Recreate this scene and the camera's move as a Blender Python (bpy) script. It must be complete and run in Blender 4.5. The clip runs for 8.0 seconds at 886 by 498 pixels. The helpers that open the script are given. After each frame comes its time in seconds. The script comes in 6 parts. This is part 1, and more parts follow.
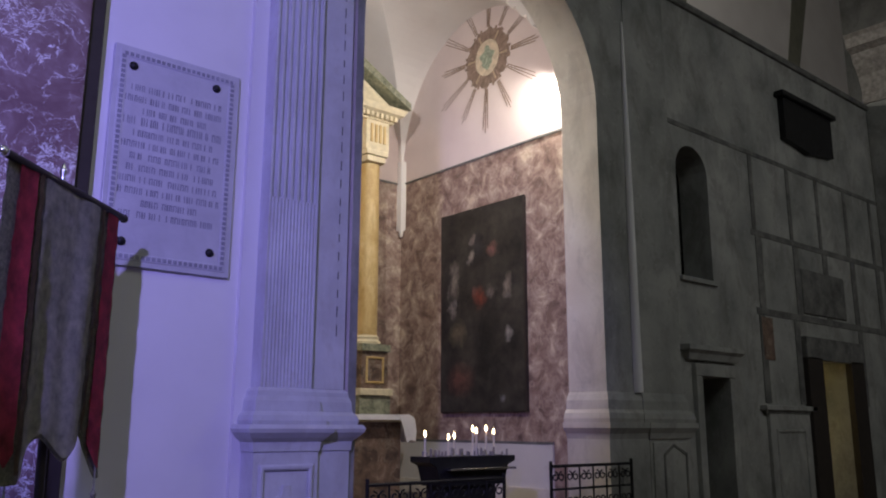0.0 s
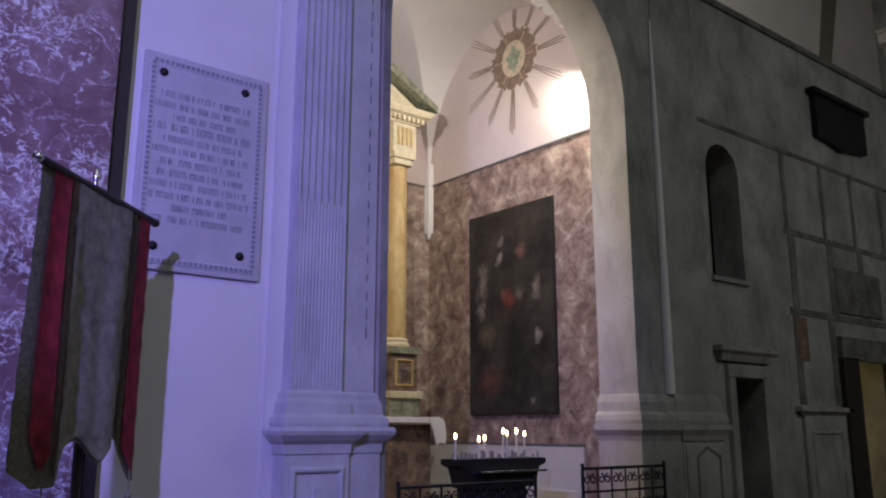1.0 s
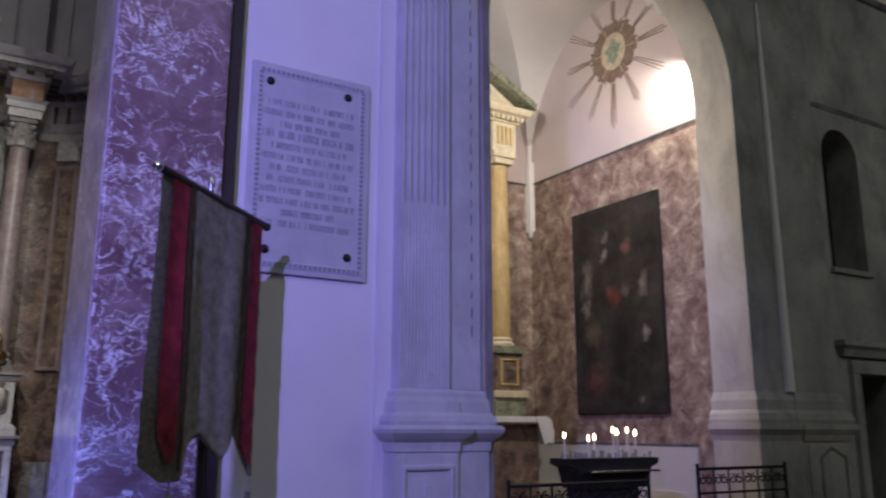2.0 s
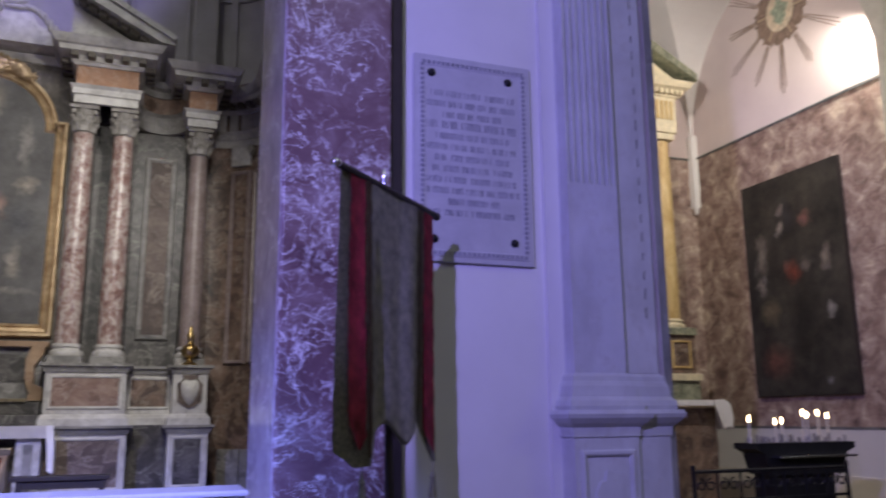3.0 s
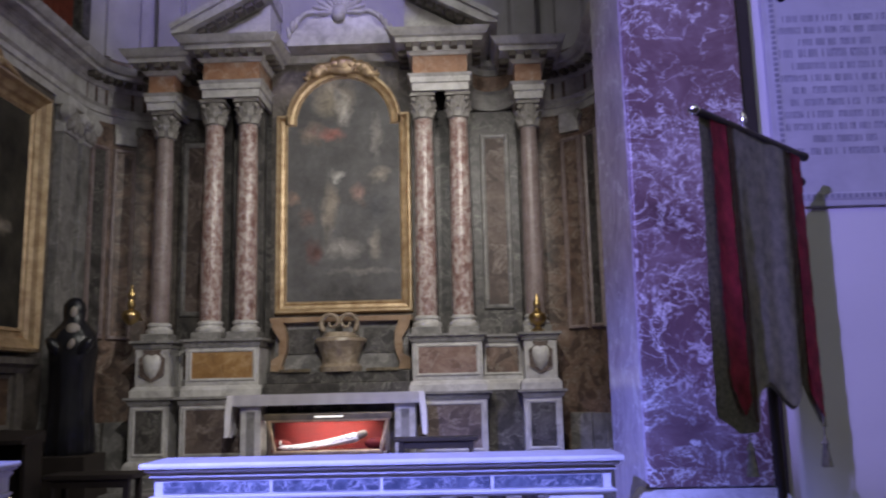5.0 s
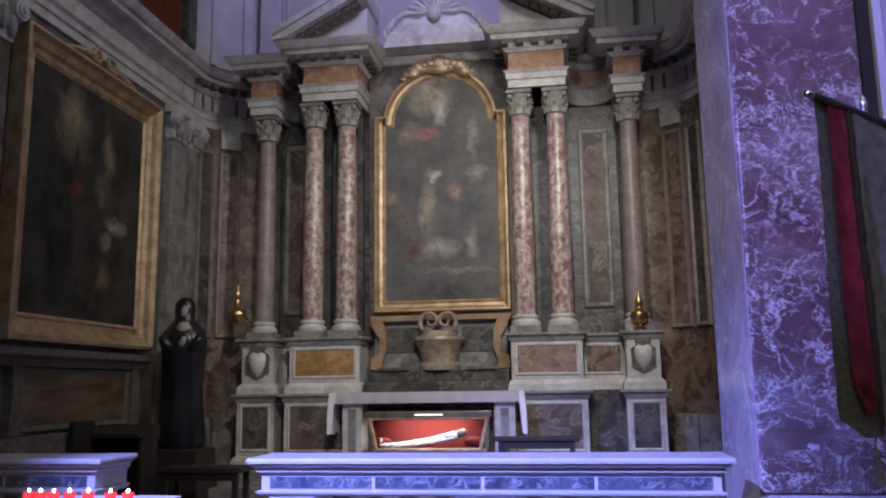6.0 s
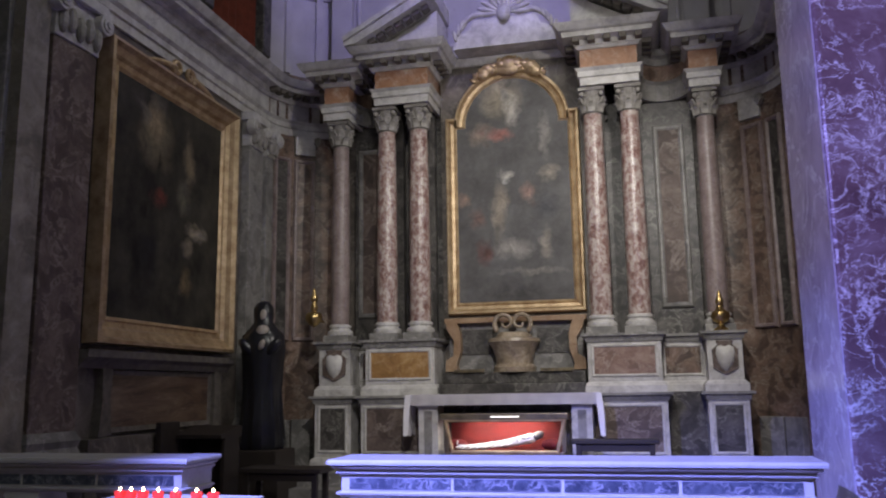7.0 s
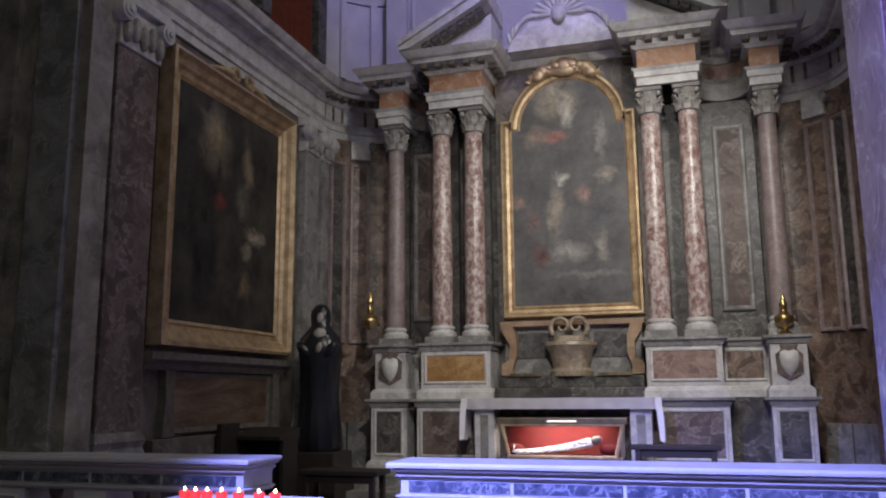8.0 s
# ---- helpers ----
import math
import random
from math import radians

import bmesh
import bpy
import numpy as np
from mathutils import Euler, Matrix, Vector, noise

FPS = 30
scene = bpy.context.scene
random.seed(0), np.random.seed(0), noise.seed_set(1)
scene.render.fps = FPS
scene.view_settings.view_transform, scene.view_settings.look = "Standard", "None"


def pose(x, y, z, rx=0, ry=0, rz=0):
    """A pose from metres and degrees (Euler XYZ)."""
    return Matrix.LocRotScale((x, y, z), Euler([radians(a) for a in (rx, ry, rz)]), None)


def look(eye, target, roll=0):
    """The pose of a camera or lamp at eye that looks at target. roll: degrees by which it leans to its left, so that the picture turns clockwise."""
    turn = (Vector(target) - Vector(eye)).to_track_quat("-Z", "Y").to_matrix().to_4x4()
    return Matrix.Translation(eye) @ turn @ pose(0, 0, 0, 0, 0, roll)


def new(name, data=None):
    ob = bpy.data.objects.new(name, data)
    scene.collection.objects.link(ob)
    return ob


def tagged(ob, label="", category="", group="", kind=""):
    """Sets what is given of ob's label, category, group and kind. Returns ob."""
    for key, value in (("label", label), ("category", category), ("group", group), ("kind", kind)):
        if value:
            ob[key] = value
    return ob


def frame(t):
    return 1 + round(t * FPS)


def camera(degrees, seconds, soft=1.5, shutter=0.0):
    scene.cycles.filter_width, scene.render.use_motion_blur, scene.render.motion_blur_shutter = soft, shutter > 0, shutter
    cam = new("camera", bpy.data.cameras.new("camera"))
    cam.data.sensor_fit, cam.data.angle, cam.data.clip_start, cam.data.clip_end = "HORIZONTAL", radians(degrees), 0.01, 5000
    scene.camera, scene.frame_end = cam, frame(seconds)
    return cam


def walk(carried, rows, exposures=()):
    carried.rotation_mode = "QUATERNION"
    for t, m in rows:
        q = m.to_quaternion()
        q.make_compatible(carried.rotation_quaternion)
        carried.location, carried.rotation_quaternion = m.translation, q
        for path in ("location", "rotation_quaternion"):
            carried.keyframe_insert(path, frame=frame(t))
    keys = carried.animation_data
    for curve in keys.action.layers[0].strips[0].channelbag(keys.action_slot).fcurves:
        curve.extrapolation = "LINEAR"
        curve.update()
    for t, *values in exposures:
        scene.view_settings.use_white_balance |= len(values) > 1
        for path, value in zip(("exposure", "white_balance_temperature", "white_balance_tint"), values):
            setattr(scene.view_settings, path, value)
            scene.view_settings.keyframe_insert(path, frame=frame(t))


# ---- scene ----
cam = camera(56.5, 8.0, 2.0, 0.5)
PATH = [
    (0, (0.264, -0.559, 1.574), (1.5305, 0.9300, 1.9935), 0.20),
    (0.5, (0.265, -0.548, 1.572), (1.5205, 0.9507, 1.9915), 0.13),
    (1, (0.265, -0.534, 1.567), (1.4805, 0.9960, 1.9934), 0.06),
    (2.5, (0.215, -0.465, 1.536), (1.0803, 1.2888, 1.9539), -0.04),
    (3, (0.147, -0.406, 1.536), (0.8386, 1.4277, 1.9354), -0.47),
    (3.5, (0.073, -0.335, 1.536), (0.5834, 1.5608, 1.9169), -0.89),
    (4, (0.021, -0.300, 1.538), (0.3316, 1.6438, 1.8923), -1.49),
    (4.5, (-0.028, -0.271, 1.548), (0.0955, 1.6969, 1.8842), -1.62),
    (5, (-0.051, -0.231, 1.551), (-0.1082, 1.7414, 1.8750), -1.29),
    (6.5, (-0.085, -0.166, 1.540), (-0.4587, 1.7706, 1.8715), -0.78),
    (7, (-0.103, -0.158, 1.543), (-0.5614, 1.7595, 1.8773), -0.84),
    (7.5, (-0.124, -0.156, 1.544), (-0.6477, 1.7441, 1.8830), -0.74),
    (8, (-0.148, -0.149, 1.539), (-0.7277, 1.7342, 1.8840), -0.45),
]
walk(cam, [(t, look(eye, target, roll)) for t, eye, target, roll in PATH], [(0.0, 0.0), (4.0, 0.0), (6.5, 0.0), (8.0, 0.14)])

# ---- world and lights ----
world = bpy.data.worlds.new("world")
scene.world = world
world.use_nodes = True
world.node_tree.nodes["Background"].inputs[0].default_value = (0.55, 0.5, 0.6, 1)
world.node_tree.nodes["Background"].inputs[1].default_value = 0.02


def spot(name, eye, target, watts, color, size, angle, blend=0.5):
    data = bpy.data.lights.new(name, "SPOT")
    data.energy, data.color, data.shadow_soft_size = watts, color, size
    data.spot_size, data.spot_blend = radians(angle), blend
    ob = new(name, data)
    ob.matrix_world = look(eye, target)
    return ob


def area(name, eye, target, watts, color, sx, sy):
    data = bpy.data.lights.new(name, "AREA")
    data.shape, data.size, data.size_y, data.energy, data.color = "RECTANGLE", sx, sy, watts, color
    ob = new(name, data)
    ob.matrix_world = look(eye, target)
    return ob


spot("violet_floodlight", (-1.0, 0.6, 4.2), (2.86, 5.3, 3.2), 1080, (0.33, 0.285, 1.0), 0.07, 48, 0.38)
spot("violet_rail_floodlight", (-2.8, 1.2, 5.0), (-1.2, 5.0, 0.95), 5400, (0.24, 0.27, 1.0), 0.06, 53, 0.75)
spot("violet_attic_floodlight", (-1.2, 6.4, 8.2), (-2.4, 11.0, 8.9), 420, (0.36, 0.30, 1.0), 0.1, 84, 0.5)
spot("unseen_chapel_floodlight", (7.60, 5.92, 5.95), (7.5, 7.2, 4.6), 185, (1.0, 0.92, 0.83), 0.06, 165, 0.8)
# this second spot is added as fill behind the left pier
spot("unseen_chapel_floodlight", (4.2, 5.92, 5.9), (6.6, 8.6, 4.4), 310, (0.98, 0.94, 0.90), 0.06, 150, 0.8)
# two added area lamps for ambient light in the nave, no fixture known
area("nave_fill", (2.0, -3.0, 11.0), (2.0, -1.0, 0.0), 145, (0.95, 1.0, 0.95), 5.0, 5.0)
area("nave_fill", (12.5, -4.0, 7.5), (12.5, 5.0, 1.0), 105, (0.98, 0.98, 0.95), 3.0, 3.0)
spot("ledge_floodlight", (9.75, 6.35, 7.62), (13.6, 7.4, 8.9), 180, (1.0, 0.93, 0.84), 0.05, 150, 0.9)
# unseen frontal spot, added to fill the altar
spot("altar_fill", (-0.45, 2.6, 5.6), (-1.3, 10.2, 2.4), 760, (1.0, 0.96, 0.90), 0.08, 64, 1.0)
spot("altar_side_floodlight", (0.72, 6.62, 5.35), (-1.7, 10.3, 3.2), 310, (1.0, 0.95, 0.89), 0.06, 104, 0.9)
# added overhead fill for the large chapel, above the view
area("chapel_fill", (-1.5, 6.6, 8.6), (-1.8, 10.4, 1.5), 27, (1.0, 0.98, 0.96), 0.8, 0.8)
area("chapel_fill", (-0.6, 6.9, 8.6), (-5.2, 8.0, 4.8), 26, (0.97, 0.98, 0.94), 0.8, 0.8)

# ---- materials ----


def nodes_of(name, rough=0.5, metal=0.0):
    mat = bpy.data.materials.new(name)
    mat.use_nodes = True
    nt = mat.node_tree
    bsdf = nt.nodes["Principled BSDF"]
    bsdf.inputs["Roughness"].default_value = rough
    bsdf.inputs["Metallic"].default_value = metal
    return mat, nt, bsdf


def coord(nt, scale=(1, 1, 1), per_object=False):
    tc = nt.nodes.new("ShaderNodeTexCoord")
    mp = nt.nodes.new("ShaderNodeMapping")
    mp.inputs["Scale"].default_value = scale
    nt.links.new(tc.outputs["Object"], mp.inputs["Vector"])
    if per_object:
        info = nt.nodes.new("ShaderNodeObjectInfo")
        mul = nt.nodes.new("ShaderNodeMath")
        mul.operation = "MULTIPLY"
        mul.inputs[1].default_value = 37.0
        nt.links.new(info.outputs["Random"], mul.inputs[0])
        nt.links.new(mul.outputs[0], mp.inputs["Location"])
    return mp.outputs["Vector"]


def noise_tex(nt, vec, scale, detail=5.0, rough=0.6, distort=0.0):
    n = nt.nodes.new("ShaderNodeTexNoise")
    n.inputs["Scale"].default_value = scale
    n.inputs["Detail"].default_value = detail
    n.inputs["Roughness"].default_value = rough
    n.inputs["Distortion"].default_value = distort
    nt.links.new(vec, n.inputs["Vector"])
    return n


def ramp(nt, fac, stops):
    r = nt.nodes.new("ShaderNodeValToRGB")
    el = r.color_ramp.elements
    while len(el) < len(stops):
        el.new(0.5)
    for e, (p, c) in zip(el, stops):
        e.position, e.color = p, (*c, 1)
    nt.links.new(fac, r.inputs["Fac"])
    return r.outputs["Color"]


def mix(nt, fac, a, b, mode="MIX"):
    m = nt.nodes.new("ShaderNodeMix")
    m.data_type, m.blend_type = "RGBA", mode
    if isinstance(fac, float):
        m.inputs[0].default_value = fac
    else:
        nt.links.new(fac, m.inputs[0])
    for k, v in ((6, a), (7, b)):
        if isinstance(v, tuple):
            m.inputs[k].default_value = (*v, 1)
        else:
            nt.links.new(v, m.inputs[k])
    return m.outputs[2]


def bump(nt, bsdf, height, strength=0.2, distance=0.01):
    b = nt.nodes.new("ShaderNodeBump")
    b.inputs["Strength"].default_value = strength
    b.inputs["Distance"].default_value = distance
    nt.links.new(height, b.inputs["Height"])
    nt.links.new(b.outputs["Normal"], bsdf.inputs["Normal"])


def marble(name, stops, vein=(0.8, 0.75, 0.7), scale=1.6, vein_scale=2.2, width=0.03, amount=0.9, rough=0.25, per_object=True, stretch=(1, 1, 1), swirl=0.4):
    mat, nt, bsdf = nodes_of(name, rough)
    v = coord(nt, stretch, per_object)
    cloud = noise_tex(nt, v, scale, 9, 0.66, swirl)
    base = ramp(nt, cloud.outputs["Fac"], stops)
    vn = noise_tex(nt, v, vein_scale, 8, 0.62, swirl * 1.5)
    gap = nt.nodes.new("ShaderNodeMath")
    gap.operation = "SUBTRACT"
    gap.inputs[1].default_value = 0.5
    nt.links.new(vn.outputs["Fac"], gap.inputs[0])
    ab = nt.nodes.new("ShaderNodeMath")
    ab.operation = "ABSOLUTE"
    nt.links.new(gap.outputs[0], ab.inputs[0])
    line = ramp(nt, ab.outputs[0], [(0.0, (amount,) * 3), (width, (0.0,) * 3)])
    patch = noise_tex(nt, v, scale * 0.8, 3)
    hide = ramp(nt, patch.outputs["Fac"], [(0.35, (0.0,) * 3), (0.65, (1.0,) * 3)])
    fac = mix(nt, 1.0, line, hide, "MULTIPLY")
    col = mix(nt, fac, base, vein)
    nt.links.new(col, bsdf.inputs["Base Color"])
    fine = noise_tex(nt, v, 30, 3)
    bump(nt, bsdf, fine.outputs["Fac"], 0.06, 0.004)
    return mat


def plaster(name, a, b, rough=0.85, scale=1.2, relief=0.12, dirt=(0.25, 0.22, 0.2), dirt_amount=0.25, streak=0.0):
    mat, nt, bsdf = nodes_of(name, rough)
    v = coord(nt)
    n = noise_tex(nt, v, scale, 8, 0.6)
    col = ramp(nt, n.outputs["Fac"], [(0.3, a), (0.7, b)])
    st = noise_tex(nt, v, scale * 4, 6, 0.7)
    f = ramp(nt, st.outputs["Fac"], [(0.55, (0.0,) * 3), (0.8, (dirt_amount,) * 3)])
    col = mix(nt, f, col, dirt)
    if streak:
        run = noise_tex(nt, coord(nt, (1.6, 1.6, 0.8)), 1.5, 9, 0.7, 0.5)
        col = mix(nt, ramp(nt, run.outputs["Fac"], [(0.47, (0.0,) * 3), (0.64, (streak,) * 3)]), col, dirt)
        flake = noise_tex(nt, v, 11.0, 6, 0.7, 0.6)
        col = mix(nt, ramp(nt, flake.outputs["Fac"], [(0.60, (0.0,) * 3), (0.66, (streak * 0.6,) * 3)]), col, tuple(min(0.8, 1.25 * k) for k in b))
    nt.links.new(col, bsdf.inputs["Base Color"])
    g = noise_tex(nt, v, 40, 4)
    bump(nt, bsdf, g.outputs["Fac"], relief, 0.006)
    return mat


def gilt(name, a, b, rough=0.4, metal=0.75):
    mat, nt, bsdf = nodes_of(name, rough, metal)
    v = coord(nt)
    n = noise_tex(nt, v, 6, 8, 0.7)
    nt.links.new(ramp(nt, n.outputs["Fac"], [(0.35, a), (0.65, b)]), bsdf.inputs["Base Color"])
    bump(nt, bsdf, noise_tex(nt, v, 35, 4).outputs["Fac"], 0.3, 0.006)
    return mat


def plain(name, color, rough=0.6, metal=0.0, vary=0.25, scale=8.0):
    mat, nt, bsdf = nodes_of(name, rough, metal)
    v = coord(nt)
    n = noise_tex(nt, v, scale, 6)
    lo = tuple(c * (1 - vary) for c in color)
    hi = tuple(min(1.0, c * (1 + vary)) for c in color)
    nt.links.new(ramp(nt, n.outputs["Fac"], [(0.3, lo), (0.7, hi)]), bsdf.inputs["Base Color"])
    bump(nt, bsdf, noise_tex(nt, v, scale * 6, 3).outputs["Fac"], 0.1, 0.004)
    return mat


def glow(name, color, strength):
    mat, nt, bsdf = nodes_of(name, 0.5)
    bsdf.inputs["Base Color"].default_value = (*color, 1)
    bsdf.inputs["Emission Color"].default_value = (*color, 1)
    bsdf.inputs["Emission Strength"].default_value = strength
    return mat


def painting(name, ground, dark, blobs, rough=0.55, force=0.85, spread=1.0):
    """Dark oil canvas: clouded ground and soft plain patches (x, z, rx, rz, colour), in the canvas's own metres."""
    mat, nt, bsdf = nodes_of(name, rough)
    v = coord(nt)
    bsdf.inputs["Specular IOR Level"].default_value = 0.22
    wob = noise_tex(nt, v, 3.4, 8, 0.66)
    wv = nt.nodes.new("ShaderNodeVectorMath")
    wv.operation = "MULTIPLY_ADD"
    wv.inputs[1].default_value = (0.36, 0.0, 0.36)
    nt.links.new(wob.outputs["Color"], wv.inputs[0])
    nt.links.new(v, wv.inputs[2])
    cloud = noise_tex(nt, v, 2.2, 8, 0.65)
    fine = noise_tex(nt, v, 7.0, 8, 0.7, 0.8)
    col = ramp(nt, cloud.outputs["Fac"], [(0.35, dark), (0.7, ground)])
    rng = random.Random(len(name))
    forms = list(blobs)
    for x, z, rx, rz, c in blobs * 2:
        if len(forms) < 26:
            g, grey = rng.uniform(0.35, 0.75), sum(c) / 3
            forms.append((x + rng.uniform(-1.3, 1.3) * rx, z + rng.uniform(-1.1, 1.1) * rz, rx * rng.uniform(0.3, 0.65), rz * rng.uniform(0.3, 0.6), tuple((q * 0.5 + grey * 0.5) * g for q in c)))
    for x, z, rx, rz, c in forms:
        mp = nt.nodes.new("ShaderNodeMapping")
        mp.vector_type = "TEXTURE"
        mp.inputs["Location"].default_value = (x + 0.18, 0, z + 0.18)
        mp.inputs["Scale"].default_value = (rx * spread, 1000, rz * spread)
        nt.links.new(wv.outputs[0], mp.inputs["Vector"])
        ln = nt.nodes.new("ShaderNodeVectorMath")
        ln.operation = "LENGTH"
        nt.links.new(mp.outputs[0], ln.inputs[0])
        f = ramp(nt, ln.outputs["Value"], [(0.2, (force,) * 3), (1.12, (0.0,) * 3)])
        tone = ramp(nt, fine.outputs["Fac"], [(0.35, tuple(k * 0.6 for k in c)), (0.62, c)])
        col = mix(nt, f, col, tone)
    brush = ramp(nt, fine.outputs["Fac"], [(0.3, (0.78,) * 3), (0.7, (1.0,) * 3)])
    col = mix(nt, 1.0, col, brush, "MULTIPLY")
    nt.links.new(col, bsdf.inputs["Base Color"])
    bump(nt, bsdf, noise_tex(nt, v, 60, 3).outputs["Fac"], 0.08, 0.003)
    return mat


WHITE_WALL = plaster("white_plaster", (0.70, 0.69, 0.70), (0.78, 0.77, 0.78), dirt_amount=0.06, relief=0.05)
PIER_STONE = plaster("pier_stone", (0.52, 0.535, 0.57), (0.67, 0.68, 0.71), scale=2.0, dirt_amount=0.35, streak=0.22)
CREAM_STONE = plaster("cream_stone", (0.60, 0.55, 0.48), (0.70, 0.66, 0.60), scale=2.0, dirt_amount=0.3, streak=0.35)
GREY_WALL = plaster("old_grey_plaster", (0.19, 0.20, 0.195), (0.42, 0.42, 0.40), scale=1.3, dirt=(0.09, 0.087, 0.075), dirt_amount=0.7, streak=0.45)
DARK_PAINT = plaster("faded_dark_paint", (0.07, 0.07, 0.07), (0.20, 0.20, 0.19), scale=4, dirt=(0.3, 0.3, 0.29), dirt_amount=0.5)
VAULT = plaster("vault_plaster", (0.66, 0.62, 0.60), (0.76, 0.73, 0.71), dirt_amount=0.1)
LUNETTE = plaster("pink_lunette_plaster", (0.60, 0.50, 0.49), (0.70, 0.60, 0.58), dirt_amount=0.1)


def veined(name, stops, vein, scale, rough):
    """Dark marble with a broken net of fine pale veins at two sizes."""
    mat, nt, bsdf = nodes_of(name, rough)
    v = coord(nt, (1.0, 1.0, 1.0))
    wob = noise_tex(nt, v, 2.6, 6, 0.62)
    wv = nt.nodes.new("ShaderNodeVectorMath")
    wv.operation = "MULTIPLY_ADD"
    wv.inputs[1].default_value = (0.3, 0.3, 0.3)
    nt.links.new(wob.outputs["Color"], wv.inputs[0])
    nt.links.new(v, wv.inputs[2])
    cloud = noise_tex(nt, v, 1.7, 8, 0.65, 0.6)
    col = ramp(nt, cloud.outputs["Fac"], stops)
    patch = noise_tex(nt, v, 1.5, 4, 0.6)
    for sc, wd, lo, am, dis in ((scale, 0.012, 0.30, 1.0, 1.2), (scale * 2.1, 0.016, 0.40, 0.9, 0.8), (scale * 4.0, 0.018, 0.47, 0.55, 0.6)):
        rn = noise_tex(nt, wv.outputs[0], sc, 7, 0.58, dis)
        sub = nt.nodes.new("ShaderNodeMath")
        sub.operation = "SUBTRACT"
        sub.inputs[1].default_value = 0.5
        nt.links.new(rn.outputs["Fac"], sub.inputs[0])
        ab = nt.nodes.new("ShaderNodeMath")
        ab.operation = "ABSOLUTE"
        nt.links.new(sub.outputs[0], ab.inputs[0])
        line = ramp(nt, ab.outputs[0], [(0.0, (am,) * 3), (wd, (0.0,) * 3)])
        hide = ramp(nt, patch.outputs["Fac"], [(lo, (0.0,) * 3), (lo + 0.14, (1.0,) * 3)])
        col = mix(nt, mix(nt, 1.0, line, hide, "MULTIPLY"), col, vein)
    nt.links.new(col, bsdf.inputs["Base Color"])
    bump(nt, bsdf, noise_tex(nt, v, 25, 3).outputs["Fac"], 0.05, 0.004)
    return mat


PURPLE_MARBLE = veined("red_veined_marble", [(0.3, (0.12, 0.068, 0.074)), (0.5, (0.21, 0.135, 0.14)), (0.72, (0.37, 0.29, 0.30))], (0.88, 0.86, 0.86), 2.4, 0.25)
LILAC_MARBLE = marble("lilac_marble", [(0.3, (0.32, 0.27, 0.33)), (0.7, (0.56, 0.50, 0.56))], (0.82, 0.80, 0.82), 2.4, 3.2, 0.035, 0.8, 0.18, False)
COLUMN_MARBLE = marble("red_breccia_marble", [(0.36, (0.16, 0.075, 0.065)), (0.46, (0.28, 0.165, 0.145)), (0.53, (0.41, 0.30, 0.27)), (0.60, (0.60, 0.54, 0.50)), (0.68, (0.27, 0.14, 0.12))], (0.66, 0.61, 0.58), 14.0, 17.0, 0.045, 0.8, 0.32, True, (1, 1, 0.7))
MAUVE_MARBLE = marble("mauve_grey_marble", [(0.3, (0.17, 0.125, 0.12)), (0.7, (0.33, 0.26, 0.25))], (0.45, 0.4, 0.38), 6.0, 8.0, 0.04, 0.6, 0.42)
ORANGE_MARBLE = marble("orange_marble", [(0.35, (0.28, 0.13, 0.07)), (0.55, (0.42, 0.23, 0.14)), (0.68, (0.58, 0.48, 0.40))], (0.65, 0.55, 0.47), 4.0, 5.0, 0.05, 0.6, 0.35)
HONEY_MARBLE = marble("honey_brown_marble", [(0.35, (0.24, 0.145, 0.085)), (0.65, (0.40, 0.27, 0.17))], (0.5, 0.4, 0.3), 5.0, 6.0, 0.04, 0.5, 0.35)
GREY_MARBLE = marble("grey_marble", [(0.3, (0.12, 0.115, 0.11)), (0.5, (0.22, 0.21, 0.20)), (0.7, (0.37, 0.355, 0.335))], (0.55, 0.52, 0.5), 4.0, 4.0, 0.03, 0.6, 0.5)
WALL_MARBLE = marble("dark_taupe_marble", [(0.3, (0.055, 0.047, 0.041)), (0.5, (0.12, 0.103, 0.09)), (0.7, (0.23, 0.20, 0.175))], (0.4, 0.36, 0.32), 3.0, 3.5, 0.03, 0.6, 0.45)
PALE_MARBLE = marble("pale_grey_marble", [(0.30, (0.34, 0.32, 0.31)), (0.46, (0.52, 0.50, 0.48)), (0.66, (0.68, 0.66, 0.64))], (0.26, 0.24, 0.23), 4.5, 4.0, 0.03, 0.6, 0.4)
ROSE_MARBLE = marble("rose_marble", [(0.32, (0.11, 0.07, 0.06)), (0.50, (0.25, 0.155, 0.13)), (0.70, (0.42, 0.31, 0.26))], (0.6, 0.52, 0.46), 4.0, 4.0, 0.035, 0.7, 0.35)
UMBER_MARBLE = marble("dark_umber_marble", [(0.32, (0.055, 0.04, 0.035)), (0.52, (0.12, 0.085, 0.072)), (0.72, (0.24, 0.19, 0.165))], (0.42, 0.36, 0.32), 4.0, 4.0, 0.035, 0.6, 0.6)
BROWN_MARBLE = marble("brown_marble", [(0.32, (0.045, 0.033, 0.028)), (0.48, (0.13, 0.084, 0.064)), (0.60, (0.22, 0.145, 0.11)), (0.72, (0.37, 0.29, 0.24))], (0.46, 0.40, 0.33), 5.0, 5.0, 0.035, 0.6, 0.45)
DARK_MARBLE = marble("dark_green_marble", [(0.32, (0.023, 0.021, 0.020)), (0.52, (0.071, 0.064, 0.060)), (0.70, (0.155, 0.142, 0.132))], (0.36, 0.35, 0.31), 5.0, 5.0, 0.03, 0.6, 0.45)
